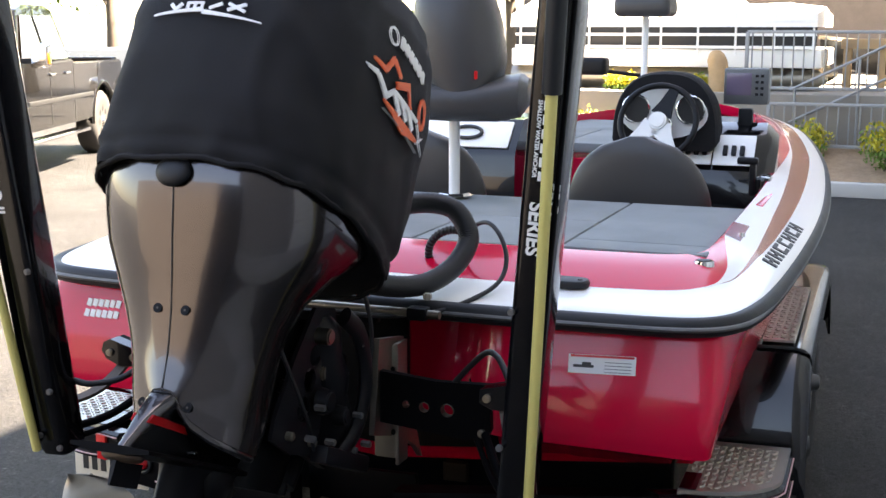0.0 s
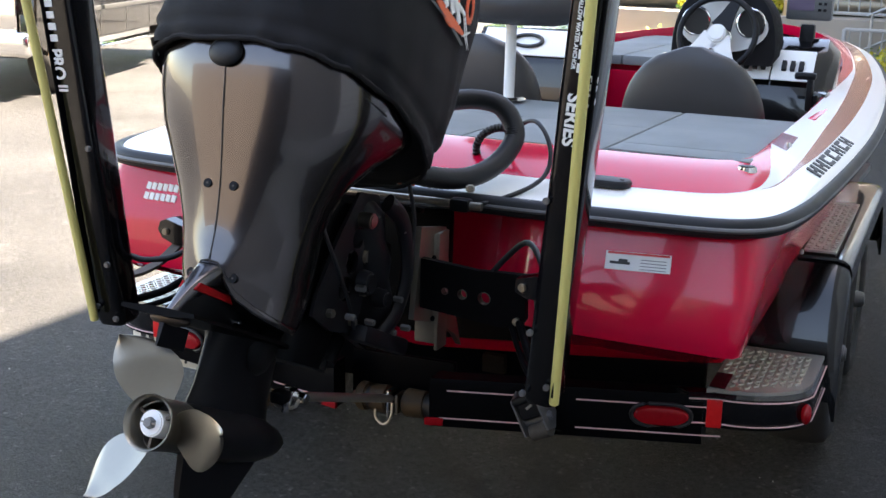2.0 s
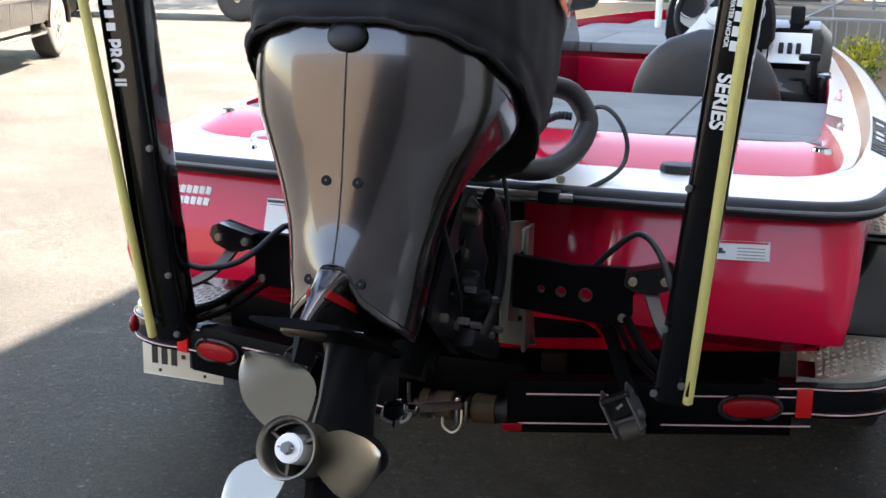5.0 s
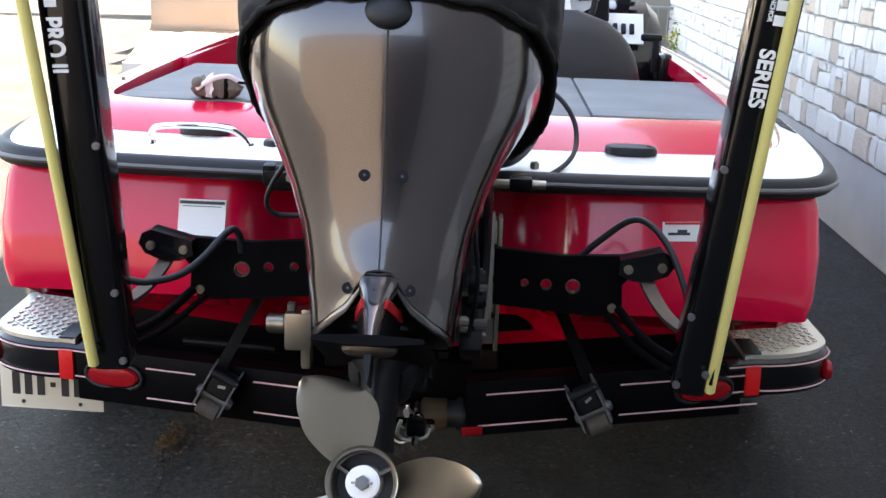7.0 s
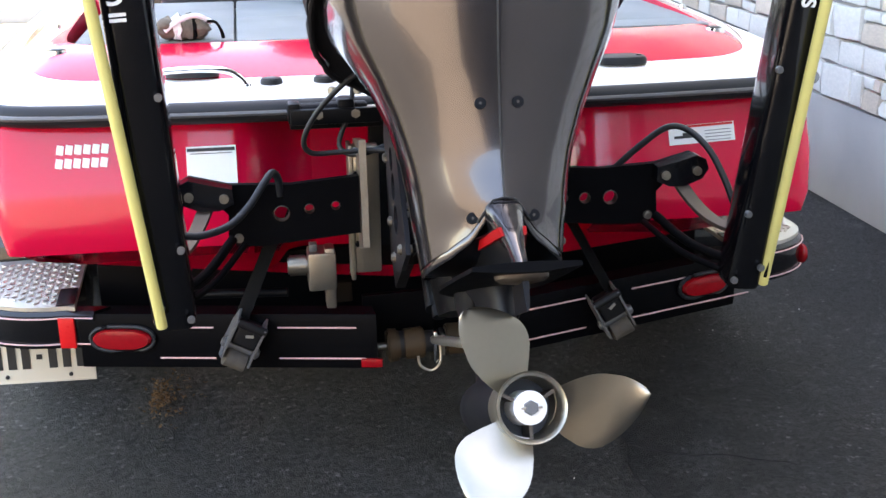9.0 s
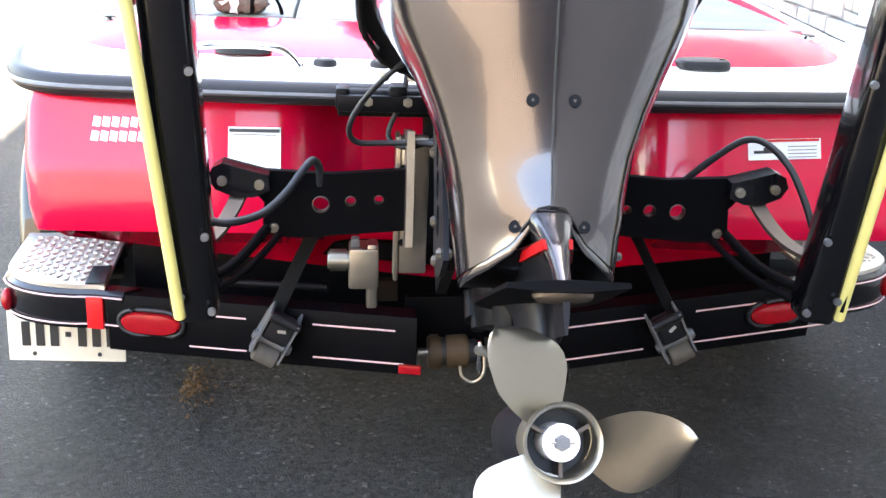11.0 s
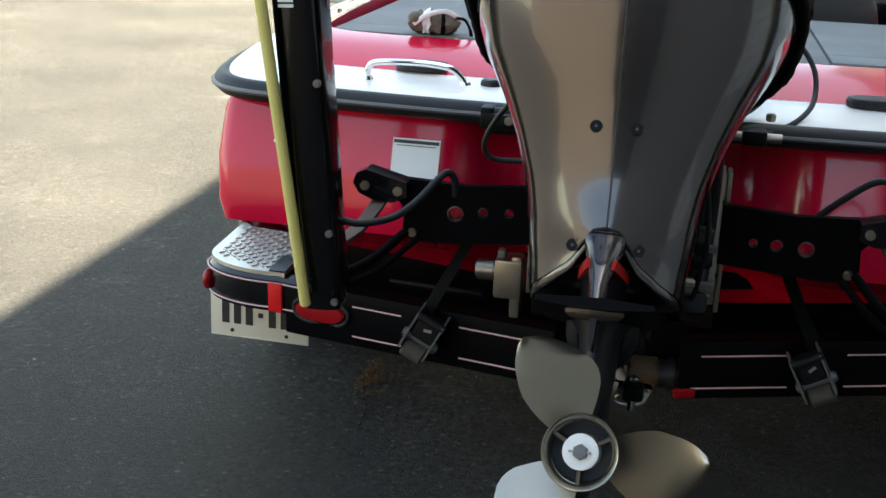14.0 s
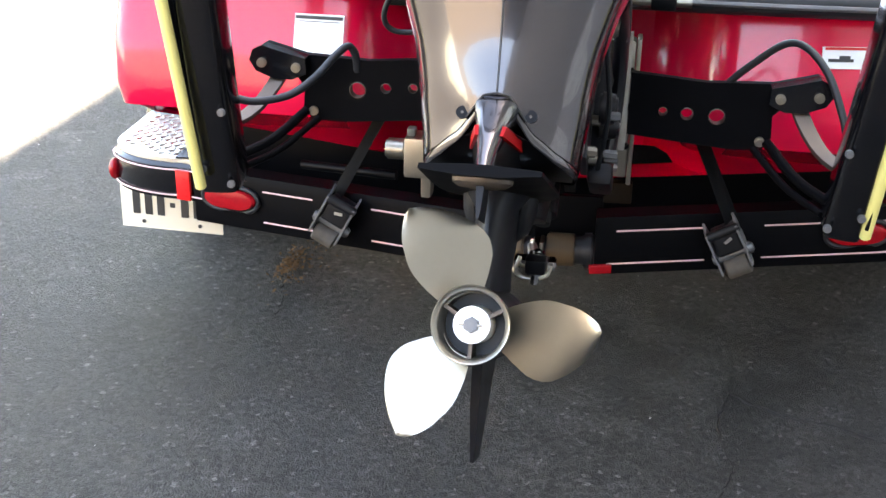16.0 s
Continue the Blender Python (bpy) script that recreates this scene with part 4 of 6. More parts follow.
# swivel bracket, jack plate and rigging between motor and transom
part("swivel_tube", cyl((0, .50, .24), (0, .47, .62), .055, .05, bevel=.01), "blackm", motor)
part("exhaust_housing", loft([ring(w, -.36, -.60, hw, .7, .7, 24) for w, hw in ((.2, .07), (.3, .085), (.45, .10), (.6, .12))]), "blackm", motor)
for s in (-1, 1):
    part("clamp_bracket", plate([(-.10, -.12), (.08, -.15), (.12, -.06), (.10, .12), (0, .16), (-.13, .02)], [(-.02, -.08, .012), (.03, .03, .012)], .022, Matrix.Translation((s * .115, .60, .43)) @ Matrix.Rotation(radians(90), 4, "Z")), "blackm", motor)
    part("swivel_bolt", cyl((s * .1, .52, .50), (s * .15, .52, .50), .02, bevel=.004), "steel", motor)
    part("trim_ram", cyl((s * .06, .56, .20), (s * .06, .62, .38), .016), "blackm", motor)
    part("tilt_cylinder", cyl((s * .06, .58, .22), (s * .06, .66, .42), .027), "blackm", motor)
random.seed(5)
for k in range(16):
    s = 1 if k % 4 else -1
    part("linkage", box(random.uniform(.02, .05), random.uniform(.03, .09), random.uniform(.02, .07), (s * random.uniform(.08, .125), random.uniform(.42, .56), random.uniform(.34, .62)), .008), random.choice(["blackm", "leg", "blackm", "plastic"]), motor)
for k in range(10):
    s = 1 if k % 3 else -1
    y, w = random.uniform(.42, .58), random.uniform(.36, .62)
    part("bolt", cyl((s * .12, y, w), (s * .14, y, w), .007, seg=6, bevel=.002), "grey", motor)

mi = motor.matrix_world.inverted()
for nm, bm, mt, lb in (("swivel_housing", loft([[(.09 + r * math.cos(a), -.43 + .08 * f + r * math.sin(a), .99 - .36 * f) for a in [2 * math.pi * j / 24 for j in range(24)]] for f, r in ((0, .05), (.1, .075), (.3, .07), (.45, .082), (.6, .07), (.8, .078), (1, .05))]), "leg", ""),
                       ("steel_collar", cyl((.09, -.475, .955), (.175, -.475, .952), .020, bevel=.004), "steel", "steel collar"),
                       ("tilt_arm", tube([(.172, -.40, .985), (.178, -.335, .93), (.18, -.305, .85), (.178, -.305, .76), (.172, -.35, .68), (.165, -.44, .63)], .02, 12, 6, flat=(.016, .026)), "leg", "curved tilt arm"),
                       ("wire", tube([(.155, -.70, .99), (.165, -.665, .91), (.17, -.63, .84), (.165, -.58, .76), (.155, -.54, .69)], .005, 8, 5), "rub", ""),
                       ("wire", tube([(.18, -.30, 1.02), (.19, -.29, .95), (.19, -.285, .88), (.185, -.30, .80)], .006, 8, 5), "rub", ""),
                       ("bracket_foot", box(.05, .26, .045, (.16, -.41, .625), .012, rot=Matrix.Rotation(radians(-24), 4, "X")), "leg", ""),
                       ("trim_sender", cyl((.15, -.50, .80), (.185, -.50, .80), .034, .028, bevel=.005), "leg", ""),
                       ("trim_sender", cyl((.15, -.42, .74), (.19, -.42, .74), .028, .022, bevel=.005), "plastic", "")):
    bm.transform(mi)
    part(nm, bm, mt, motor, lb)
for y, z in ((-.55, .80), (-.50, .70), (-.38, .64), (-.30, .63), (-.33, .90), (-.345, .72), (-.60, .74)):
    bm = cyl((.165, y, z), (.192, y, z), .009, seg=6, bevel=.002)
    bm.transform(mi)
    part("bolt", bm, "grey", motor)

for s in (-1, 1):
    bm = plate([(.30, .31), (.40, .29), (.50, .30), (.535, .36), (.52, .47), (.545, .60), (.50, .66), (.40, .64), (.34, .50), (.30, .36)], [(.43, .40, .032), (.435, .47, .030), (.44, .53, .026)], .010, Matrix.Translation((s * .142, .02, 0)) @ Matrix.Rotation(radians(90), 4, "Z"))
    part("side_flange", bm, "leg", motor, "dark flange with an open slot", 30)
    for y, w in ((.49, .33), (.51, .41), (.52, .55), (.37, .33)):
        part("flange_bolt", cyl((s * .130, y + .02, w), (s * .160, y + .02, w), .011, seg=8, bevel=.003), "steel", motor)

jack = thing("jack_plate", Matrix.Translation((0, -.05, .60)), "cast aluminium jack plate bolted to the transom", "jack plate")
for s in (-1, 1):
    part("side_plate", plate([(-.25, .055), (-.215, .30), (-.06, .27), (-.02, .10), (.065, -.105), (.02, -.06), (-.08, .0)], [(-.12, .18, .012), (-.06, .03, .010)], .016, Matrix.Translation((s * .195 + .008, 0, 0)) @ Matrix.Rotation(radians(90), 4, "Z")), "alu", jack, "grey cast side plate")
    part("slide", box(.062, .05, .31, (s * .180, -.11, .110), .006), "alu", jack, "grey cast slide")
    part("slide_edge", box(.010, .062, .33, (s * .217, -.11, .105), .003), "alu", jack)
    for z in (.03, .12, .2):
        part("bolt", cyl((s * .19, -.14, z), (s * .212, -.14, z), .008, seg=6, bevel=.003), "blackm", jack)
part("back_plate", box(.30, .03, .34, (0, .10, .12), .008), "blackm", jack)
part("ram", cyl((0, -.06, -.06), (0, -.06, .2), .03, bevel=.005), "blackm", jack)
pump = thing("jack_pump", Matrix.Translation((-.285, -.02, .51)), "small bronze-grey hydraulic actuator block", "actuator")
part("block", box(.07, .08, .10, (0, 0, .01), .008), "alu", pump)
part("motor_can", cyl((-.035, 0, .02), (-.085, 0, .02), .026, bevel=.005), "alu", pump)
part("bracket_tab", box(.025, .05, .16, (.02, -.01, -.01), .006), "alu", pump)
part("terminal", box(.02, .03, .02, (-.02, -.01, .07), .004), "grey", pump)

steer = thing("steering_cylinder", Matrix.Translation((-.01, -.145, .945)), "black and steel hydraulic steering cylinder", "steering cylinder")
part("cylinder", cyl((-.33, 0, 0), (-.16, 0, 0), .022, bevel=.004), "leg", steer)
part("clamp", box(.03, .05, .05, (-.33, 0, 0), .008), "blackm", steer)
part("clamp", box(.04, .055, .055, (-.21, 0, .005), .01), "blackm", steer)
part("rod", cyl((-.16, 0, 0), (.33, 0, 0), .011), "steel", steer)
part("support_bar", box(.48, .03, .022, (-.10, .035, -.035), .005), "blackm", steer)
part("clamp", box(.055, .04, .035, (.27, 0, 0), .008), "blackm", steer)
for x in (-.24, -.18, .30):
    part("fitting", cyl((x, -.01, .04), (x, -.01, .058), .012, seg=6, bevel=.003), "steel", steer)
part("tie_bar", box(.21, .018, .036, (-.235, -.028, -.006), .004), "blackm", steer)
for x in (-.275, -.19):
    part("bolt", cyl((x, -.037, .0), (x, -.048, .0), .011, seg=6, bevel=.003), "alu", steer)
part("tag", box(.05, .004, .016, (.12, -.03, .05)), "orange", steer, "orange tag")

# hoses and cables
def hose(name, pts, r, material, label, ridge=0.0, n=6):
    return solid(name, tube(pts, r, 12, n, ridge=ridge), material, label, "hose")


hose("rigging_hose", [(.0, .0, 1.16), (.08, .09, 1.18), (.16, .15, 1.19), (.235, .17, 1.175), (.28, .16, 1.125), (.292, .135, 1.08), (.272, .06, 1.025), (.228, -.04, .998), (.165, -.15, 1.012), (.095, -.28, 1.06), (.05, -.42, 1.10)], .0285, "rub", "thick black corrugated rigging hose", .0014, 14)
hose("battery_cable", [(.10, -.36, .985), (.15, -.2, .942), (.215, -.13, .932), (.29, -.075, .938), (.35, -.02, .958), (.39, .06, .98), (.404, .12, 1.01), (.397, .16, 1.06), (.36, .2, 1.11), (.31, .24, 1.13), (.25, .28, 1.10), (.22, .3, 1.03)], .0065, "rub", "thin black cable looping over the transom")
hose("trim_cable", [(-.16, -.45, 1.10), (-.22, -.36, 1.06), (-.29, -.30, .98), (-.325, -.27, .91), (-.31, -.25, .872), (-.25, -.24, .868), (-.19, -.25, .872), (-.13, -.28, .875)], .0062, "rub", "black cable looping beside the motor")
hose("steering_hose", [(-.2, -.14, 1.01), (-.21, -.16, .95), (-.24, -.17, .87), (-.20, -.2, .85), (-.12, -.24, .885)], .006, "rub", "thin black hydraulic steering hose")
hose("anchor_hose", [(.40, -.255, .80), (.45, -.28, .855), (.505, -.31, .905), (.545, -.34, .905), (.585, -.38, .865), (.615, -.41, .80), (.63, -.43, .75)], .0075, "rub", "black hydraulic hose to the anchor pole")
hose("anchor_hose", [(-.60, -.45, .755), (-.56, -.44, .748), (-.50, -.40, .755), (-.455, -.36, .785), (-.42, -.32, .825), (-.40, -.29, .84), (-.387, -.275, .82), (-.385, -.265, .78)], .0085, "rub", "black hydraulic hose to the anchor pole")

boot = thing("cable_boot", Matrix.Translation((.115, .29, .985)), "black corrugated cable boot on the red deck", "cable boot")
part("flange", cyl((0, 0, 0), (0, 0, .012), .034, .03, bevel=.003), "rub", boot)
part("gaiter", tube([(0, 0, .01), (0, 0, .05), (.02, .005, .085), (.06, .01, .105), (.10, .01, .105)], .0105, 12, 8, ridge=.003), "rub", boot)

# ---------------------------------------------------------------- shallow-water anchor poles
def anchor_pole(s):
    t = thing("anchor_pole", Matrix.Translation((s * .63, -.5, .57)), "tall black anchor pole with a yellow rod on a black bracket", "anchor pole", group="anchor poles")
    mm = Matrix.Translation((-s * .63, .5, -.57))
    bot, top = (Vector((.635, -.470, .575)), Vector((.825, -.632, 2.35))) if s > 0 else (Vector((-.6215, -.481, .575)), Vector((-.718, -.675, 2.35)))
    ax = (top - bot).normalized()
    tw = Vector((1, 0, 0)) - ax * ax.x
    tw.normalize()
    td = ax.cross(tw)
    secs = []
    for f in (0, .01, .2, .5, 1):
        c = bot + (top - bot) * f
        w, d = (.041 if s > 0 else .046) + .006 * f, .048 + .012 * f
        if f == 0:
            w, d = w - .006, d - .006
        secs.append([c + tw * (w * math.copysign(abs(math.cos(a)) ** .45, math.cos(a))) + td * (d * math.copysign(abs(math.sin(a)) ** .45, math.sin(a))) for a in [2 * math.pi * j / 32 for j in range(32)]])
    bm = loft(secs)
    bm.transform(mm)
    arm = part("outer_arm", bm, "gloss", t, "glossy black arm")
    # raised back channel
    secs = []
    for f in (.02, .5, 1):
        c = bot + (top - bot) * f - td * (.046 + .013 * f) + tw * s * .037
        secs.append([c + tw * (.006 * math.cos(a)) + td * (.010 * math.sin(a)) for a in [2 * math.pi * j / 16 for j in range(16)]])
    bm = loft(secs)
    bm.transform(mm)
    part("inner_arm", bm, "black", t)
    # rod splayed behind the arm, with its dark sleeve
    r0, r1 = (Vector((.676, -.513, .58)), Vector((.728, -.599, 1.2))) if s > 0 else (Vector((-.645, -.557, .59)), Vector((-.712, -.626, 1.2)))
    d = (r1 - r0).normalized()
    bm = cyl(r0, r0 + d * 1.0, .0115, .0125, 14, bevel=.003)
    bm.transform(mm)
    part("rod", bm, "yellow", t, "yellow fibreglass rod")
    bm = cyl(r0 + d * .98, r0 + d * 1.85, .021, .024, 18)
    bm.transform(mm)
    part("rod_sleeve", bm, "rub", t)
    for f, o in ((.012, -.85), (.10, -.85), (.28, -.85), (.03, .5)):
        c = bot + (top - bot) * f
        c = c + tw * (o * s * .042)
        bm = cyl(c - td * .0 + Vector((0, -.05, 0)), c + Vector((0, -.062, 0)), .008, seg=12, bevel=.002)
        bm.transform(mm)
        part("bolt", bm, "grey", t)
    # link arms: a flat curved bar above, thin rods below
    secs = []
    for k in range(11):
        f = k / 10
        c = Vector((s * (.545 + .088 * f), -.285 - .175 * f, .786 - .088 * f ** .8 - .022 * math.sin(math.pi * f)))
        secs.append([c + Vector((s * a * (1 - .25 * f), 0, b + .25 * a * (f - .2))) for a, b in ((-.017, 0), (.017, 0), (.017, -.009), (-.017, -.009))])
    bm = loft(secs)
    bm.transform(mm)
    part("link_bar", bm, "webm", t, "worn curved steel link bar", 60)
    for p, q, r in ((Vector((s * .61, -.45, .625)), Vector((s * .495, -.285, .690)), .011), (Vector((s * .60, -.45, .60)), Vector((s * .47, -.275, .672)), .008)):
        bm = tube([p, (p + q) / 2 + Vector((0, 0, -.015)), q], r, 10, 6)
        bm.transform(mm)
        part("link_arm", bm, "black", t)
    outline = [(.205, .683), (.43, .664), (.487, .667), (.505, .695), (.502, .742), (.53, .772), (.60, .788), (.606, .822), (.585, .834), (.50, .812), (.36, .806), (.205, .818)]
    holes = [(.277, .738, .010), (.327, .736, .014), (.389, .734, .018)] if s > 0 else [(-.383, .739, .019), (-.32, .747, .012), (-.26, .751, .011)]
    bm = plate([(s * x, z) for x, z in outline][::s], holes, .02, Matrix.Translation((0, -.27, 0)))
    bmesh.ops.recalc_face_normals(bm, faces=bm.faces)
    bm.transform(mm)
    plt = part("bracket", bm, "black", t, "black bracket plate with round holes", 30)
    # metal rings added to give each hole's edge its glint
    for x, z, r in holes:
        bm = loft([[(x + k * math.cos(a), y, z + k * math.sin(a)) for a in [2 * math.pi * j / 20 for j in range(20)]] for y, k in ((-.2715, r), (-.2725, r * .9), (-.25, r * .88))], caps=False)
        bm.transform(mm)
        part("hole_bush", bm, "webm", plt, "metal ring added for the glint on the hole's edge")
    wing = [(.488, .778), (.52, .764), (.56, .764), (.60, .780), (.614, .803), (.606, .826), (.585, .836), (.54, .824), (.49, .812)]
    bm = plate([(s * x, z) for x, z in wing][::s], [], .04, Matrix.Translation((0, -.312, 0)))
    bmesh.ops.recalc_face_normals(bm, faces=bm.faces)
    bm.transform(mm)
    part("bracket_head", bm, "gloss", t, "", 30)
    for x, y, z in ((.482, -.27, .687), (.509, -.312, .792), (.585, -.312, .799)):
        bm = cyl((s * x, y + .01, z), (s * x, y - .010, z), .0105, seg=12, bevel=.003)
        bm.transform(mm)
        part("bolt", bm, "steel", t)
    # markings on the face: the product's name as bars, the plain words lettered
    def on_face(f, off):
        c = bot + (top - bot) * f - td * (.049 + .012 * f) + tw * off
        return mm @ Matrix.Translation(c) @ Matrix((tuple(ax), tuple(-tw), tuple(-td))).transposed().to_4x4() @ Matrix.Rotation(math.pi, 4, "Z")
    if s > 0:
        letters("PRO", .036, on_face(.428, .030), "label", arm, bold=.025)
        letters("SERIES", .042, on_face(.389, -.004), "label", arm, label="white lettering", bold=.03)
        letters("SHALLOW WATER ANCHOR", .0125, on_face(.496, -.014), "label", arm)
        for k in range(9):
            bm = box(.020, .026, .001, bevel=0)
            bm.transform(on_face(.585 - .0165 * k, .007))
            part("name_bar", bm, "label", arm)
    else:
        letters("PRO II", .058, on_face(.398, -.024) @ Matrix.Diagonal((.72, 1.0, 1, 1)), "label", arm, label="white lettering", bold=.03)
        for k in range(7):
            bm = box(.018, .030, .001, bevel=0)
            bm.transform(on_face(.445 + .0165 * k, -.022))
            part("name_bar", bm, "label", arm)
    return t


anchor_pole(1)
anchor_pole(-1)

# ---------------------------------------------------------------- trailer
TY, ROLL = 1.8, -.8
trailer = thing("boat_trailer", pose(0, 0, 0, 0, ROLL, TY), "black steel boat trailer with pinstripes and tread-plate steps", "trailer")


def bumper_y(x):
    return -.125 + .27 * abs(x)


def beam_face(x, d, z):
    return (x, bumper_y(x) + d + .03 * max(0, abs(x) - .9), z)


for s in (-1, 1):
    xs = [s * v for v in (.155, .28, .4, .6, .8, .9)]
    part("rear_beam", loft([[beam_face(x, 0, .265), beam_face(x, -.004, .285), beam_face(x, -.004, .39), beam_face(x, .004, .41), beam_face(x, .07, .41), beam_face(x, .07, .265)] for x in xs]), "black", trailer, "black bumper beam", 30)
    for z in (.293, .377):
        for a, b in ((.205 if z > .3 else .185, .40), (.56, .70)) if s < 0 else ((.205 if z > .3 else .185, .42), (.56, .95)):
            part("pinstripe", loft([[beam_face(s * x, -.0055, z - .0019), beam_face(s * x, -.0055, z + .0019), beam_face(s * x, -.003, z + .0019), beam_face(s * x, -.003, z - .0019)] for x in np.linspace(a, b, 4)]), "stripe", trailer)
    # rounded end with a tread-plate step
    arc = [(s * (.93 + .245 * math.sin(t)), .128 + .17 * (1 - math.cos(t))) for t in [math.pi / 2 * k / 8 for k in range(9)]] + [(s * 1.178, .56)]
    arc = [(s * .86, bumper_y(.86))] + arc
    out = [[(x, y - .0, .318), (x, y - .004, .328), (x, y - .004, .408), (x * .995, y + .003, .418), (x * .95, y + .03, .418), (x * .95, y + .03, .318)] for x, y in arc]
    part("end_wrap", loft(out), "gloss", trailer, "", 30)
    for z in (.331, .402):
        part("pinstripe", tube([(x * 1.003, y - .006, z) for x, y in arc], .0022, 6, 2), "stripe", trailer)
    step = bmesh.new()
    pl = [(x * .995, y + .004) for x, y in arc] + [(s * .905, .56)]
    pl[0] = (s * .905, pl[1][1] - .012)
    lo, hi = [step.verts.new((x, y, .419)) for x, y in pl], [step.verts.new((x, y, .430)) for x, y in pl]
    step.faces.new(lo)
    step.faces.new(hi)
    for i in range(len(pl)):
        step.faces.new((lo[i], lo[(i + 1) % len(pl)], hi[(i + 1) % len(pl)], hi[i]))
    stp = part("step", step, "alud", trailer, "aluminium tread-plate step")
    tread = bmesh.new()
    for i in range(12):
        for j in range(17):
            x, y = .922 + .021 * i, .148 + .023 * j
            if x > 1.15 or y < .15 + .5 * max(0, x - .98) ** .9:
                continue
            r = Matrix.Rotation(radians(45 if (i + j) % 2 else -45), 4, "Z")
            box(.017, .005, .004, (s * x, y, .4318), 0, rot=r, bm=tread)
    tagged(part("tread", tread, "alud", stp), kind="stuff")
    part("grip_tape", box(.046, .13, .003, (s * .930, .200, .4325), 0), "gloss", stp, "glossy dark grip strip")
    part("reflector", box(.042, .01, .082, (s * .93, bumper_y(.93) - .008, .362), .002, rot=Matrix.Rotation(radians(s * 14), 4, "Z")), "redtape", trailer, "red square reflector")
    part("side_lamp", ball((s * 1.165, .235, .358), .016, .026, .03), "redlens", trailer, "red side lamp")
    secs = [[(.076 * k * math.copysign(abs(math.cos(a)) ** .6, math.cos(a)), d, .027 * k * math.sin(a)) for a in [2 * math.pi * j / 28 for j in range(28)]] for d, k in ((0, 1.0), (-.012, 1.0), (-.018, .92), (-.02, .6))]
    bm = loft(secs)
    bm.transform(Matrix.Translation((s * .79, bumper_y(.79) - .006, .348)) @ Matrix.Rotation(radians(s * 15), 4, "Z"))
    tl = part("tail_lamp", bm, "redlens", trailer, "oval red tail lamp")
    bm = tube([(.083 * math.copysign(abs(math.cos(a)) ** .6, math.cos(a)), -.006, .034 * math.sin(a)) for a in [2 * math.pi * j / 28 for j in range(29)]], .006, 8, 1)
    bm.transform(Matrix.Translation((s * .79, bumper_y(.79) - .006, .348)) @ Matrix.Rotation(radians(s * 15), 4, "Z"))
    part("lamp_grommet", bm, "rub", tl)
    # side rail, bunk and fender
    part("frame_rail", box(.07, 4.4, .12, (s * .72, 2.75, .33), .012), "black", trailer)
    part("bunk", box(.10, 2.6, .05, (s * .42, 1.8, .475), .012, rot=Matrix.Rotation(radians(-s * 20), 4, "Y")), "strap", trailer)
    part("bunk_post", box(.05, .05, .14, (s * .42, .8, .41)), "black", trailer)
    part("bunk_post", box(.05, .05, .14, (s * .42, 2.6, .41)), "black", trailer)
    fsec = []
    prof = [(.60, .30), (.615, .40), (.645, .50), (.70, .61), (.78, .675), (.90, .69), (2.1, .69), (2.26, .65), (2.38, .55), (2.44, .42)]
    prof = [(v.x, v.y) for v in smooth_line([(a, b, 0) for a, b in prof], 4)]
    for y, z in prof:
        fsec.append([(s * .93, y, z), (s * 1.165, y, z), (s * 1.19, y, z - .006), (s * 1.207, y, z - .02), (s * 1.214, y, z - .045), (s * 1.214, y, z - .09), (s * 1.205, y, z - .09), (s * 1.19, y, z - .03), (s * .93, y, z - .02)])
    fen = part("fender", loft(fsec), "gloss", trailer, "glossy black fender", 45)
    part("fender_step", box(.10, .84, .008, (s * 1.11, 1.21, .697), .002), "alud", fen, "tread-plate strip")
    tr2 = bmesh.new()
    for i in range(4):
        for j in range(24):
            box(.02, .006, .003, (s * (1.072 + .025 * i), .815 + .033 * j, .7025), 0, rot=Matrix.Rotation(radians(45 if (i + j) % 2 else -45), 4, "Z"), bm=tr2)
    tagged(part("tread", tr2, "alud", fen), kind="stuff")
    part("inner_fender", box(.02, 1.8, .32, (s * .93, 1.5, .50)), "black", fen)
    for y in (.99, 1.72):
        tsec = [[(s * x, y + r * math.cos(a), .31 + r * math.sin(a)) for a in [2 * math.pi * j / 36 for j in range(36)]] for x, r in ((.975, .22), (.97, .27), (.99, .30), (1.03, .31), (1.13, .31), (1.17, .30), (1.185, .27), (1.18, .22), (1.165, .2))]
        wh = part("wheel", loft(tsec, caps=False), "tyre", trailer, "black trailer tyre", 60)
        part("rim", cyl((s * 1.03, y, .31), (s * 1.17, y, .31), .205, .19, 28, bevel=.01), "alu", wh)
        part("hub_cap", cyl((s * 1.165, y, .31), (s * 1.205, y, .31), .035, .028, 18, bevel=.006), "grey", wh)
part("cross_member", box(1.5, .08, .10, (0, .6, .34), .01), "black", trailer)
# deepened so its black face stands in for the shade under the hull
part("cross_member", box(1.72, .06, .25, (0, .34, .35), .01), "black", trailer, "black cross member deepened to fill the dark under the hull")
part("cross_member", box(1.7, .08, .10, (0, 2.6, .34), .01), "black", trailer)
part("axle", cyl((-1.05, .99, .31), (1.05, .99, .31), .035), "black", trailer)
part("axle", cyl((-1.05, 1.72, .31), (1.05, 1.72, .31), .035), "black", trailer)
part("tongue", box(.10, 2.6, .12, (0, 6.1, .40), .012), "black", trailer)
part("centre_channel", box(.34, .02, .15, (0, .075, .335), .004), "black", trailer)
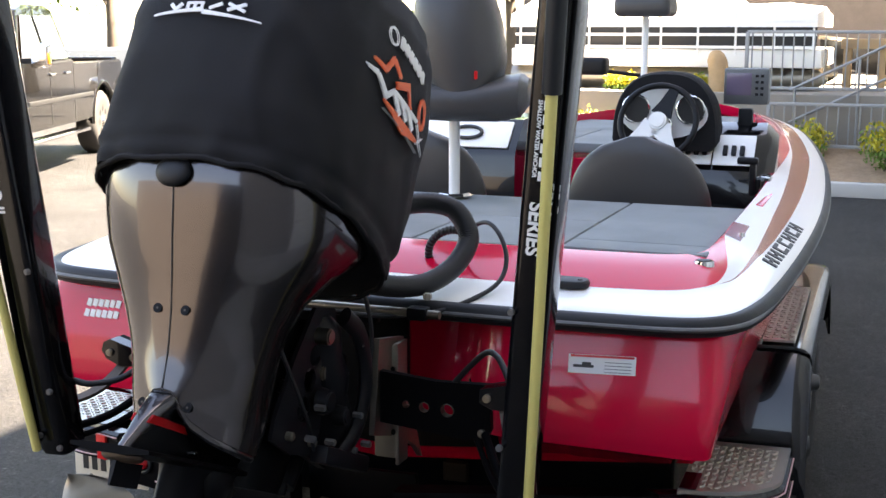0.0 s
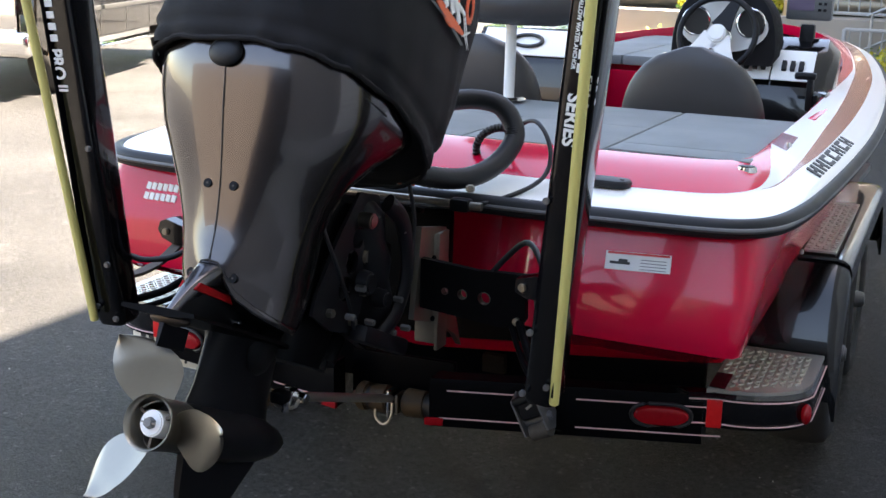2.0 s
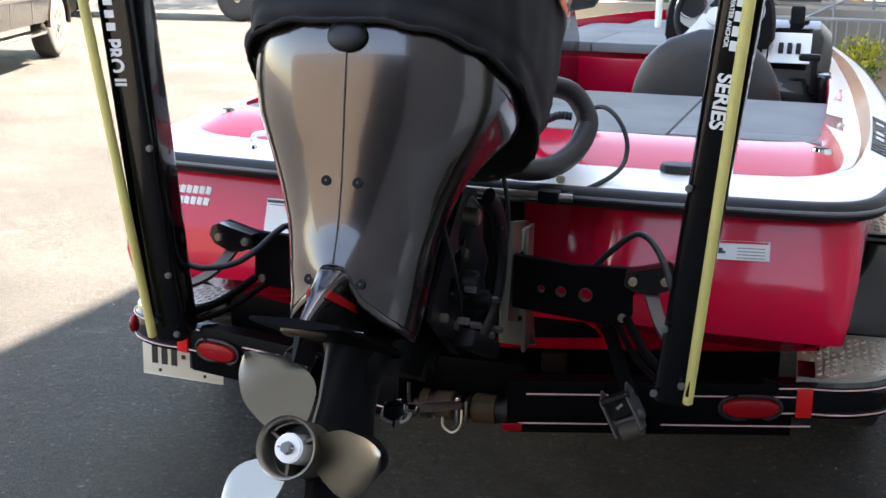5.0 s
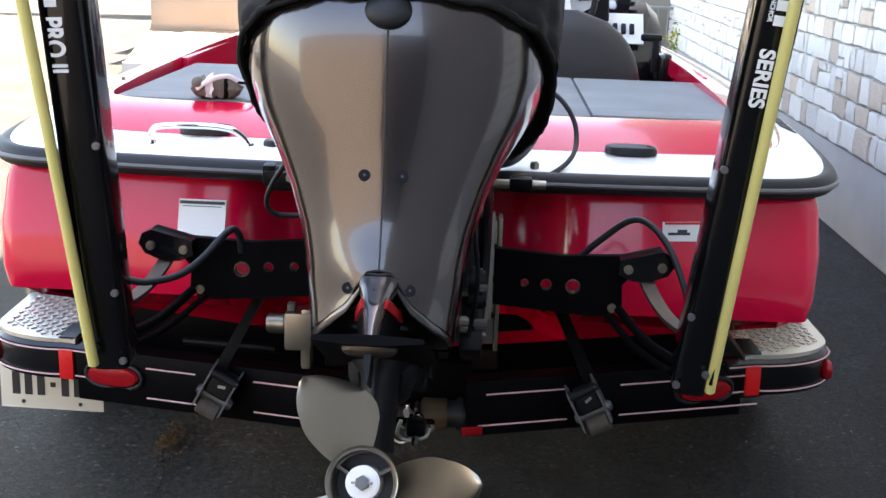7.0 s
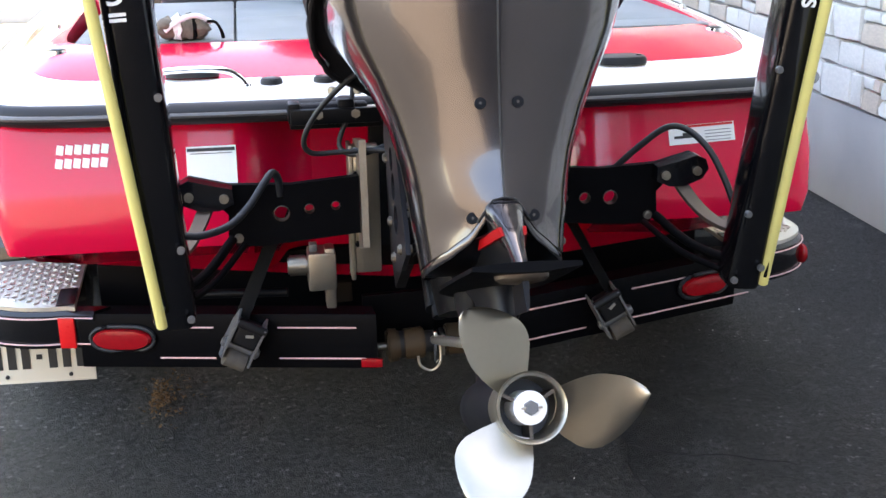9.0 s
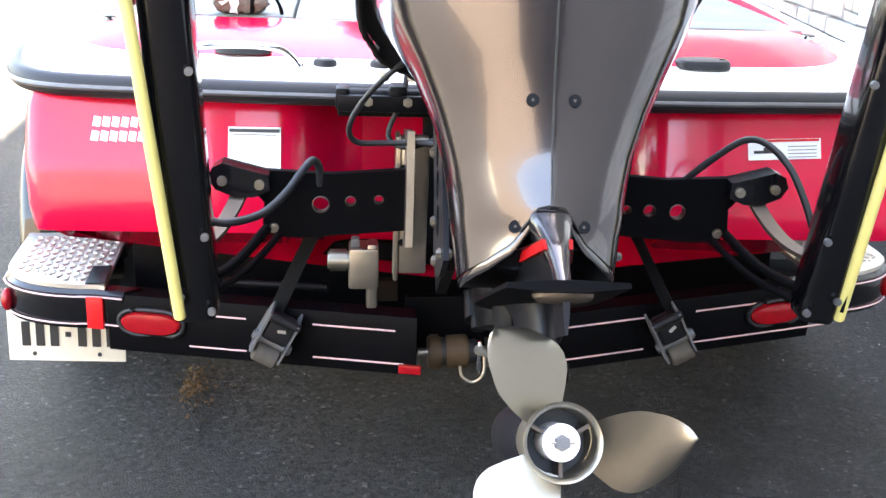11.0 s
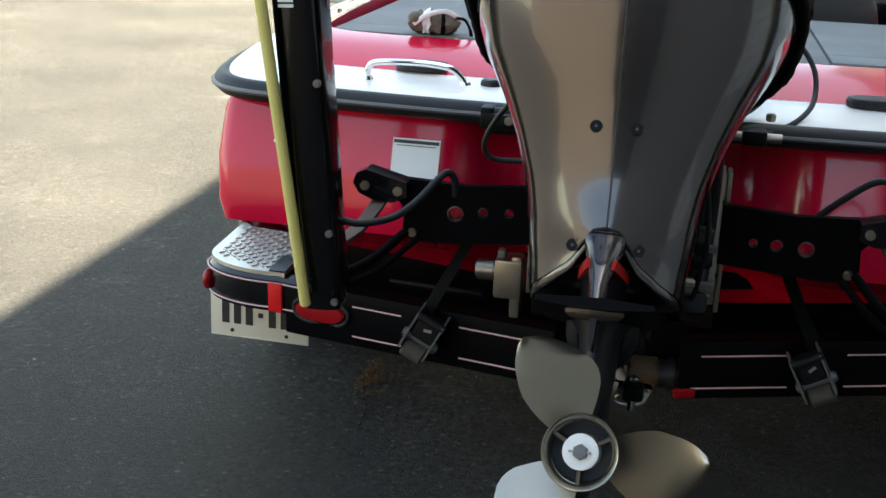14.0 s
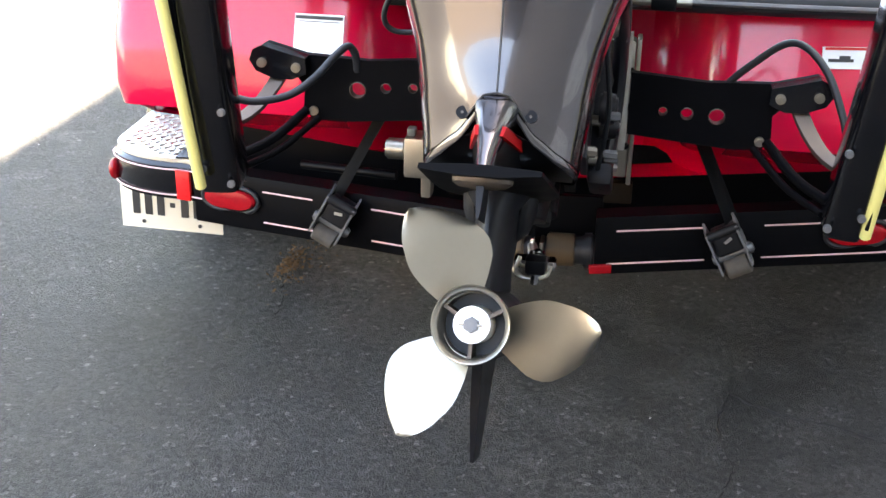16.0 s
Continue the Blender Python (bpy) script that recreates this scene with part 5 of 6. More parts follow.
for x in (-.17, .17):
    part("centre_reflector", box(.055, .012, .022, (x, bumper_y(.17) - .008, .283), .003, rot=Matrix.Rotation(radians(15 if x > 0 else -15), 4, "Z")), "redlens", trailer)
    part("bunk_block", box(.075, .05, .06, (x * 1.23, .31, .345), .006), "bunk", trailer, "dark timber block")
part("inner_rail", cyl((-.62, .17, .42), (-.36, .12, .42), .012), "blackm", trailer)

# number plate below the step: characters as bars
plate_t = thing("number_plate", Matrix.Translation((-1.057, .287, .211)) @ Matrix.Rotation(radians(-2), 4, "Z"), "white number plate hanging below the trailer step", "number plate")
pl = part("plate_sheet", box(.305, .004, .152, (0, 0, 0), .0015), "plate", plate_t)
for x in (-.105, -.068, -.031, .041, .078, .115):
    part("character_bar", box(.022, .002, .068, (x, -.003, .0), 0), "ink", pl)
part("character_bar", box(.015, .002, .014, (.005, -.003, .0), 0), "ink", pl)
part("heading_bar", box(.09, .002, .009, (.0, -.003, .062), 0), "redlens", pl)
for z in (-.074, .074):
    part("plate_rim", box(.301, .003, .003, (0, -.003, z), .001), "plate", pl)
for x in (-.085, .085):
    part("plate_screw", cyl((x, 0, -.056), (x, -.005, -.056), .006, seg=8), "ink", pl)
part("plate_bracket", box(.2, .02, .16, (.0, .02, .08), .004), "black", plate_t)

# tie-down straps with ratchets
def ratchet(x, y, z, tilt):
    t = thing("ratchet_strap", pose(x, y, z, 0, 0, 0), "black webbing tie-down strap with a worn grey ratchet", "strap", group="tie-down straps")
    s = 1 if x > 0 else -1
    r = Matrix.Rotation(radians(tilt), 4, "Y")

    def turned(bm):
        bm.transform(r)
        return bm
    body = part("ratchet", turned(box(.062, .030, .10, (0, -.018, .018), .008)), "plastic", t, "dark ratchet frame")
    for k in (-1, 1):
        cheek = plate([(-.05, -.045), (.0, -.055), (.045, -.02), (.045, .03), (.01, .075), (-.045, .06)], [(.0, -.01, .008)], .005, Matrix.Translation((k * .036, -.03, .015)) @ Matrix.Rotation(radians(90), 4, "Z"))
        part("ratchet_cheek", turned(cheek), "grey", body, "worn steel cheek", 30)
    part("ratchet_handle", turned(box(.066, .026, .060, (0, -.056, .040), .010, 3)), "plastic", body)
    part("handle_grip", turned(cyl((-.040, -.064, .068), (.040, -.064, .068), .012, bevel=.003)), "plastic", body)
    part("ratchet_drum", turned(cyl((-.050, -.040, .0), (.050, -.040, .0), .014, bevel=.004)), "grey", body)
    part("webbing_roll", turned(loft([[(xx, -.045 + .030 * k * math.cos(a), -.030 + .026 * k * math.sin(a)) for a in [2 * math.pi * j / 18 for j in range(18)]] for xx, k in ((-.030, .8), (-.026, 1), (.026, 1), (.030, .8))])), "dust", body, "dusty rolled webbing")
    part("ratchet_label", turned(box(.020, .003, .007, (.004, -.070, .046), 0, rot=Matrix.Rotation(radians(-20), 4, "Y"))), "alud", body)
    part("webbing", tube([(0, -.015, .05), (-s * .045, .03, .14), (-s * .10, .08, .25), (-s * .15, .14, .36)], .02, 8, 4, flat=(.024, .003)), "strap", t)
    part("webbing_tail", tube([(s * .01, .0, -.03), (s * .02, .05, -.06), (0, .10, -.04)], .02, 8, 4, flat=(.024, .003)), "strap", t)
    return t


ratchet(-.50, -.02, .335, 28)
ratchet(.478, -.02, .345, -28)

# motor support bar
sup = thing("motor_support_bar", Matrix.Translation((.12, -.22, .36)), "grey steel motor support bar on a brown rubber roller", "support bar")
mm = Matrix.Translation((-.12, .22, -.36))
A0, A1 = Vector((.058, -.70, .548)), Vector((.0, -.03, .306))
on_bar = lambda f: A0 + (A1 - A0) * f
along = lambda x: Vector((x, .012, .287 + .04 * (x - .02)))
for nm, bm, mt in (("bar", cyl(on_bar(.03), on_bar(1.0), .0125), "alud"),
                   ("axle", cyl(along(-.145), along(.16), .010), "steel"),
                   ("end_disc", cyl(along(-.122), along(-.088), .045, .043, bevel=.006), "roller"), ("end_disc", cyl(along(.120), along(.150), .043, .045, bevel=.006), "rub"),
                   ("roller", cyl(along(-.080), along(-.022), .041, .043, bevel=.005), "roller"), ("roller", cyl(along(.034), along(.106), .043, .041, bevel=.005), "roller"),
                   ("collar", cyl(along(-.09), along(-.078), .036), "rub"), ("collar", cyl(along(.104), along(.122), .036), "rub"), ("collar", cyl(along(-.024), along(.036), .030), "rub"),
                   ("yoke_plate", box(.010, .075, .085, tuple(along(.000) + Vector((0, -.02, .004))), .004), "chrome"), ("yoke_plate", box(.010, .055, .06, tuple(along(.022) + Vector((0, -.02, .004))), .004), "steel"),
                   ("clip", tube([along(.0) + Vector(p) for p in ((.012, -.05, .01), (.012, -.06, -.035), (-.012, -.06, -.058), (-.040, -.055, -.045), (-.045, -.05, -.02))], .004, 8, 4), "steel"),
                   ("clevis", box(.030, .055, .034, tuple(on_bar(.02)), .006), "chrome"), ("clip", tube([on_bar(.04) + Vector(p) for p in ((-.03, 0, .01), (-.035, -.02, -.012), (-.015, -.025, -.022), (.02, -.02, -.018), (.03, -.01, .0))], .0045, 8, 5), "steel"), ("bolt", cyl(on_bar(.03) + Vector((.0, -.02, -.034)), on_bar(.03) + Vector((.005, -.02, .036)), .009, seg=8, bevel=.002), "chrome"), ("nut", cyl(on_bar(.06) + Vector((-.04, 0, 0)), on_bar(.06) + Vector((.04, 0, 0)), .015, seg=6, bevel=.003), "chrome"),
                   ("bolt", cyl(on_bar(.08) + Vector((.012, -.02, -.026)), on_bar(.08) + Vector((.014, -.02, .018)), .007, seg=6, bevel=.002), "chrome"),
                   ("yoke", box(.04, .04, .03, tuple(on_bar(-.04)), .008), "blackm")):
    bm.transform(mm)
    part(nm, bm, mt, sup)

# ---------------------------------------------------------------- loose things on the boat
def pedestal_seat():
    t = thing("pedestal_seat", pose(-.19, 1.30, 1.047, 0, 0, 14), "charcoal vinyl fishing seat on a pale steel post", "seat")
    part("post", cyl((0, 0, 0), (0, 0, .29), .021, bevel=.002), "label", t, "pale steel post")
    part("base", cyl((0, 0, 0), (0, 0, .012), .07, .06, bevel=.003), "chrome", t)
    secs = []
    for y, z0, z1, hw in ((-.20, .31, .42, .16), (-.16, .29, .44, .20), (0, .285, .43, .215), (.14, .285, .45, .21), (.22, .30, .46, .19), (.25, .34, .44, .14)):
        secs.append([(y * 1.0 + 0, 0, 0) for _ in ()] or [(hw * math.copysign(abs(math.cos(a)) ** .6, math.cos(a)), y, (z0 + z1) / 2 + (z1 - z0) / 2 * math.copysign(abs(math.sin(a)) ** .7, math.sin(a))) for a in [2 * math.pi * j / 28 for j in range(28)]])
    bm = loft(secs)
    bm.transform(Matrix.Rotation(radians(-90), 4, "Z") @ Matrix.Translation((0, .03, 0)))
    part("seat_cushion", bm, "vinyl", t)
    secs = []
    for k in range(12):
        f = k / 11
        z = .36 + .50 * f
        r = math.sqrt(max(0, 1 - max(0, (f - .35) / .65) ** 3))
        hw, hd = .20 * max(.15, r), .165 * max(.3, r) * (.55 + .45 * math.sin(min(1, f / .35) * math.pi / 2))
        xc = .05 - .06 * f
        secs.append([(xc + hd * math.copysign(abs(math.sin(a)) ** .8, math.sin(a)), hw * math.copysign(abs(math.cos(a)) ** .7, math.cos(a)), z) for a in [2 * math.pi * j / 28 for j in range(28)]])
    part("backrest", loft(secs), "vinyl", t)
    part("hinge", box(.05, .30, .06, (.03, 0, .40), .012), "plastic", t)
    part("piping", box(.012, .03, .03, (.10, -.19, .46), .004), "redtape", t)
    return t


pedestal_seat()


def bow_seat():
    t = thing("bow_seat", pose(-.15, 4.45, 1.085), "dark padded bow stool on a white post", "seat")
    part("post", cyl((0, 0, 0), (0, 0, .66), .02), "label", t, "white post")
    part("cushion", box(.34, .30, .12, (0, 0, .71), .045, 3), "vinyl", t)
    return t


bow_seat()


def fish_finder():
    t = thing("fish_finder", pose(.735, 2.42, 1.27), "grey fish finder with a dark screen on a bracket", "electronics")
    part("bracket", box(.06, .05, .12, (0, 0, .0), .01), "plastic", t)
    b = part("case", box(.19, .07, .155, (0, 0, .155), .012), "grey", t, "grey plastic case")
    part("screen", box(.105, .004, .095, (-.03, -.036, .165), .001), "screen", b, "dark violet screen")
    for i in range(2):
        for j in range(4):
            part("button", box(.014, .006, .012, (.045 + .022 * i, -.036, .20 - .026 * j), .003), "plastic", b)
    for x in (-.02, .035):
        part("clamp_foot", cyl((x, 0, -.14), (x, 0, 0), .016), "plastic", t)
    return t


fish_finder()


def trolling_motor():
    t = thing("trolling_motor", pose(.0, 5.0, 1.10), "black trolling motor stowed on the bow deck", "trolling motor")
    part("mount", box(.10, .75, .04, (-.12, .3, .05), .01), "grey", t)
    part("shaft", cyl((-.45, -.35, .30), (.12, -.17, .23), .012), "plastic", t)
    part("head", box(.20, .12, .11, (-.52, -.37, .33), .03, 3), "plastic", t)
    part("grip", cyl((-.18, -.27, .265), (-.06, -.23, .25), .02), "yellow", t)
    part("foot_rest", box(.3, .05, .03, (.0, -.1, .12), .01), "alu", t)
    part("support", cyl((-.12, .0, .05), (-.12, -.22, .27), .012), "grey", t)
    return t


trolling_motor()


def camo_bundle():
    t = thing("camo_bundle", pose(-.605, .475, 1.038, 0, 0, 8), "crumpled camouflage bundle with a white strap lying on the carpet", "bundle")
    random.seed(9)
    secs = []
    for k in range(15):
        f = k / 14
        x = -.07 + .14 * f
        r = .034 * (max(.1, 1 - (2 * f - 1) ** 6)) * random.uniform(.82, 1.1)
        secs.append([(x + random.uniform(-.004, .004), .035 * math.copysign(abs(math.cos(a)) ** .7, math.cos(a)) * random.uniform(.85, 1.1), max(0, .03 + r * math.sin(a) * random.uniform(.8, 1.15))) for a in [2 * math.pi * j / 18 for j in range(18)]])
    part("cloth_roll", loft(secs), "camo", t)
    wrap = lambda k0, k1, g: loft([[(x, y * g, .03 + (z - .03) * g if z > .004 else z) for x, y, z in secs[k]] for k in range(k0, k1 + 1)])
    part("strap", wrap(4, 6, 1.1), "label", t, "white strap")
    part("dark_strap", wrap(9, 10, 1.12), "strap", t, "black strap")
    part("strap", tube([(-.055, -.04, .03), (-.02, -.046, .055), (.03, -.04, .068), (.075, -.02, .045)], .02, 8, 4, flat=(.004, .007)), "label", t)
    part("dark_strap", tube([(.06, -.03, .05), (.085, -.02, .045), (.10, -.015, .02), (.105, -.01, .0)], .02, 8, 4, flat=(.006, .004)), "strap", t)
    part("fold", ball((-.05, -.02, .045), .022, .03, .018), "camo", t)
    return t


camo_bundle()

# ---------------------------------------------------------------- beyond the boat
solid("kerb", box(9.7, .15, .15, (1.15, 9.78, .065), .02), "kerb", "pale concrete kerb before the planting bed", "kerb", kind="structure")
bm = bmesh.new()
bmesh.ops.create_grid(bm, x_segments=160, y_segments=16, size=.5, matrix=Matrix.Diagonal((9.7, 1.0, 1, 1)))
for v in bm.verts:
    v.co.z = .05 * noise.noise(v.co * 2.3) + .02 * noise.noise(v.co * 9) + .28 * (v.co.y + .5)
bm.transform(Matrix.Translation((1.15, 10.34, .13)))
solid("planting_bed", bm, "soil", "brown mulch in the planting bed", "planting bed", kind="structure")
solid("retaining_wall", box(9.7, .22, 1.0, (1.15, 10.95, .45), .015), "concrete", "grey concrete retaining wall", "wall", kind="structure")
solid("terrace", box(9.7, 7.5, .3, (1.15, 14.7, .76)), "concrete", "raised concrete terrace behind the wall", "pavement", kind="structure")


solid("wall_north", box(15, .3, 6.5, (2.0, 19, 3.2)), "brick", "brown brick building beyond the terrace", "wall", kind="structure")
pier = thing("timber_pier", pose(.75, 13.0, .91), "weathered timber stand with a pale top", "stand")
part("top", box(.55, .4, .12, (0, 0, .56), .01), "wood", pier)
for x in (-.2, .2):
    part("leg", box(.09, .3, .5, (x, 0, .25), .006), "wood", pier)


def railing(x0, x1, y, z0, z1, name="railing"):
    t = thing(name, Matrix.Translation(((x0 + x1) / 2, y, z0)), "galvanised steel railing with thin upright bars", "railing")
    mm = Matrix.Translation((-(x0 + x1) / 2, -y, -z0))
    for z in (z0 + .06, z1):
        bm = box(x1 - x0, .035, .035, ((x0 + x1) / 2, y, z), .006)
        bm.transform(mm)
        part("rail", bm, "rail", t)
    n = int((x1 - x0) / 1.3)
    for k in range(n + 1):
        bm = box(.04, .04, z1 - z0, (x0 + (x1 - x0) * k / n, y, (z0 + z1) / 2), .005)
        bm.transform(mm)
        part("post", bm, "rail", t)
    n = int((x1 - x0) / .11)
    pk = mesh_of("bar", cyl((0, 0, z0 + .06), (0, 0, z1), .009, seg=6), "rail")
    for k in range(n):
        ob = new("bar", pk)
        ob.parent = t
        ob.location = (x0 + (x1 - x0) * (k + .5) / n - (x0 + x1) / 2, 0, -z0)
    return t


railing(-.4, 6.0, 10.95, .95, 1.62)
railing(-.1, 6.0, 10.6, .36, .86)
hr = thing("stair_handrail", Matrix.Translation((.6, 10.75, .9)), "sloping steel stair handrail", "railing")
for dz in (0, .35):
    part("rail", cyl((-.5, 0, -.25 + dz), (.9, 0, .45 + dz), .015), "rail", hr)
for x in (-.45, .2, .85):
    part("post", cyl((x, 0, -.9), (x, 0, .36 + x * .5), .015), "rail", hr)
solid("boulder", loft([[(r * (1 + .12 * noise.noise(Vector((math.cos(a) * 2, math.sin(a) * 2, z * 6)))) * math.cos(a) + .02 * math.sin(z * 9), r * .8 * math.sin(a), z) for a in [2 * math.pi * j / 16 for j in range(16)]] for z, r in ((-.06, .12), (.1, .115), (.25, .12), (.38, .11), (.46, .085), (.50, .04))]), "wood", "tan upright rock on the terrace edge", "rock", m=pose(-.76, 11.25, .91))


def shrub(x, y, r, seed, yellow, z=.12):
    random.seed(seed)
    bm = bmesh.new()
    for k in range(int(950 * r / .3)):
        d = Vector((random.gauss(0, 1), random.gauss(0, 1), random.gauss(0, .9)))
        d = d.normalized() * r * random.uniform(.35, 1.0) * (1 + .25 * noise.noise(d * 2))
        c = Vector((0, 0, r * .95)) + d
        q = Euler([random.uniform(0, 6.3) for _ in range(3)]).to_matrix()
        s = random.uniform(.018, .035)
        f = bm.faces.new([bm.verts.new(c + q @ Vector(p) * s) for p in ((-1, 0, 0), (0, -.45, .1), (1, 0, 0), (0, .45, .1))])
        f.material_index = 1 if random.random() < yellow and d.z > -.2 * r else 0
    t = thing("shrub", pose(x, y, z), "small shrub with yellow-green leaves in the mulch", "shrub", group="shrubs")
    part("foliage", bm, ["leaf", "leafy"], t)
    part("stems", tube([(0, 0, -.05), (.02, .01, r * .6), (.04, 0, r)], .012, 6, 4), "bark", t)
    return t


for x, y, r, sd, yl in ((1.12, 10.2, .27, 3, .85), (.36, 10.4, .22, 4, .8), (2.3, 10.2, .3, 5, .6), (-1.1, 10.3, .25, 6, .6), (-2.0, 10.3, .28, 7, .6)):
    shrub(x, y, r, sd, yl, .13 + .28 * (y - 9.84))
for x, sd in ((-1.78, 8), (-1.98, 11), (-.97, 9)):
    shrub(x, 11.3, .13, sd, .9, .91)


def pontoon():
    t = thing("pontoon_boat", pose(-1.5, 13.4, .55) @ Matrix.Diagonal((.62, 1, 1, 1)), "pontoon boat under a white canvas cover", "boat")
    for y in (-.9, .9):
        secs = [[(x, y + r * math.cos(a), .497 + r * math.sin(a)) for a in [2 * math.pi * j / 20 for j in range(20)]] for x, r in ((-3.4, .135), (2.5, .135), (2.8, .11), (3.0, .03))]
        part("pontoon_tube", loft(secs), "alu", t, "silver pontoon tube")
    part("deck", box(6.2, 2.4, .22, (-.2, 0, .745), .03), "white", t)
    part("side_panel", box(6.0, .04, .30, (-.2, -1.18, 1.02), .01), "ink", t, "dark side panel")
    for k in range(9):
        part("rail_post", box(.04, .04, .5, (-3.1 + .73 * k, -1.2, 1.03)), "label", t)
    for z in (.88, 1.03, 1.19):
        part("fence_rail", box(6.0, .035, .035, (-.2, -1.22, z)), "label", t)
    secs = []
    for k in range(9):
        x = -3.3 + 6.1 * k / 8
        h = 1.55 + .2 * math.sin(k * 1.7) - .35 * (k == 8) - .2 * (k == 0)
        secs.append([(x, -1.25, 1.12), (x, -1.2, 1.28), (x, -.6, h - .06), (x, 0, h), (x, .6, h - .06), (x, 1.2, 1.28), (x, 1.25, 1.12)])
    part("canvas_cover", loft(secs), "cloth", t, "white canvas cover", 60)
    return t


pontoon()


def filler_hull():
    """A low dark hull on blocks behind the railing, bow to the west; added in place of shade."""
    # the dark shape stands in for shade under the pontoon noses
    t = thing("dark_filler_boat", pose(.95, 14.5, .91), "added dark hull on blocks standing in for shade under pontoon noses", "boat")
    secs = []
    for x, w, zb, zt in ((-.85, .03, .42, .62), (-.6, .22, .22, .60), (-.2, .42, .12, .58), (.5, .52, .10, .57), (2.2, .52, .10, .57)):
        secs.append([(x, -w, zt), (x, -w * .92, (zt + zb) / 2), (x, -w * .5, zb + .03), (x, 0, zb), (x, w * .5, zb + .03), (x, w * .92, (zt + zb) / 2), (x, w, zt)])
    part("hull", loft(secs), "rub", t)
    part("gunwale", tube([(-.86, 0, .62), (-.6, -.23, .60), (-.2, -.43, .58), (.5, -.53, .57), (2.2, -.53, .57)], .025, 8, 5), "alu", t, "grey gunwale rail")
    for x in (.1, 1.6):
        part("block", box(.2, .8, .13, (x, 0, .065), .01), "wood", t)
    return t


filler_hull()


def pickup(name, m, paint, label):
    """Crew-cab pickup; local x runs to its front, y to its left."""
    t = thing(name, m, label, "truck")
    arch = lambda cx, r: [(cx + r * math.cos(a), .42 + r * math.sin(a)) for a in [math.pi * k / 10 for k in range(11)]]
    low = [(-2.95, .55), (-2.95, 1.22), (-.75, 1.24), (-.74, 1.28), (1.15, 1.26), (2.6, 1.18), (2.87, 1.05), (2.93, .55)] + arch(2.1, .52) + [(1.5, .5), (-1.4, .5)] + arch(-2.0, .52) + [(-2.6, .52)]
    for y, nm in ((.98, "body_side"), (-.98, "body_side")):
        bm = plate(low, [], .07, Matrix.Translation((0, y - .035, 0)))
        bmesh.ops.bevel(bm, geom=[e for e in bm.edges if e.calc_face_angle(0) > 1.2], offset=.02, segments=2, affect="EDGES")
        part(nm, bm, paint, t, "", 45)
    part("bonnet", loft([[(x, -w, z - .25), (x, -w, z - .05), (x, -w * .8, z), (x, w * .8, z), (x, w, z - .05), (x, w, z - .25)] for x, w, z in ((1.1, .98, 1.30), (1.8, .98, 1.28), (2.65, .96, 1.20), (2.89, .92, 1.08))]), paint, t)
    part("grille", box(.10, 1.7, .55, (2.91, 0, .82), .03), "chrome", t)
    part("front_bumper", box(.2, 2.0, .25, (2.99, 0, .55), .06, 3), "chrome", t)
    part("tailgate", box(.07, 1.9, .6, (-2.94, 0, .95), .02), paint, t)
    part("bed_floor", box(2.0, 1.85, .06, (-1.85, 0, .72)), paint, t)
    part("underbody", box(4.9, 1.2, .2, (0, 0, .5)), "ink", t)
    cab = [(1.1, 1.24, .97), (.62, 1.86, .80), (.35, 1.92, .78), (-.4, 1.92, .78), (-.62, 1.86, .8), (-.74, 1.24, .97)]
    part("cab", loft([[(x, -w, z) for x, z, w in cab], [(x, -w * .96, z + .0) for x, z, w in cab], [(x, w * .96, z) for x, z, w in cab], [(x, w, z) for x, z, w in cab]]), paint, t, "", 30)
    for s in (1, -1):
        for x0, x1, x2, x3 in ((.98, .56, .22, .22), (.14, .14, -.5, -.62)):
            bm = bmesh.new()
            vs = [(x0, .975, 1.29), (x1, .825, 1.80), (x2, .825, 1.80), (x3, .975, 1.29)]
            bm2 = loft([[(x, s * (y + .002), z) for x, y, z in vs], [(x, s * (y + .012), z) for x, y, z in vs]], bm=bm)
            part("side_window", bm2, "glass", t, "dark side window")
        for x in (.02, -.55):
            part("door_handle", box(.16, .03, .035, (x + .1, s * 1.03, 1.12), .01), "chrome", t)
        for x in (.18, 1.08, -.72):
            part("door_gap", box(.008, .01, .7, (x, s * 1.013, .88)), "ink", t)
        part("side_trim", box(3.0, .02, .05, (.0, s * 1.02, .82), .008), "ink", t)
        part("running_board", box(2.3, .16, .05, (.1, s * 1.02, .40), .015), "chrome", t)
        mr = part("mirror", box(.10, .22, .27, (1.02, s * 1.20, 1.36), .04, 3), "chrome", t, "large chrome mirror")
        part("mirror_lamp", box(.05, .03, .12, (1.06, s * 1.30, 1.33), .01), "amber", mr)
        part("mirror_arm", box(.05, .2, .06, (1.0, s * 1.06, 1.30), .01), "plastic", mr)
        for cx in (2.1, -2.0):
            tsec = [[(cx + r * math.cos(a), s * y, .42 + r * math.sin(a)) for a in [2 * math.pi * j / 36 for j in range(36)]] for y, r in ((.72, .28), (.73, .38), (.77, .415), (.88, .42), (.96, .41), (1.0, .37), (.99, .27))]
            w = part("wheel", loft(tsec), "tyre", t, "black off-road tyre", 60)
            part("rim", cyl((cx, s * .9, .42), (cx, s * .985, .42), .265, .25, 28, bevel=.01), "chrome", w)
            for k in range(8):
                a = 2 * math.pi * k / 8
                part("rim_hole", cyl((cx + .17 * math.cos(a), s * .98, .42 + .17 * math.sin(a)), (cx + .17 * math.cos(a), s * .992, .42 + .17 * math.sin(a)), .04, seg=12), "ink", w)
            part("hub_cap", cyl((cx, s * .98, .42), (cx, s * 1.02, .42), .07, .06, bevel=.01), "chrome", w)
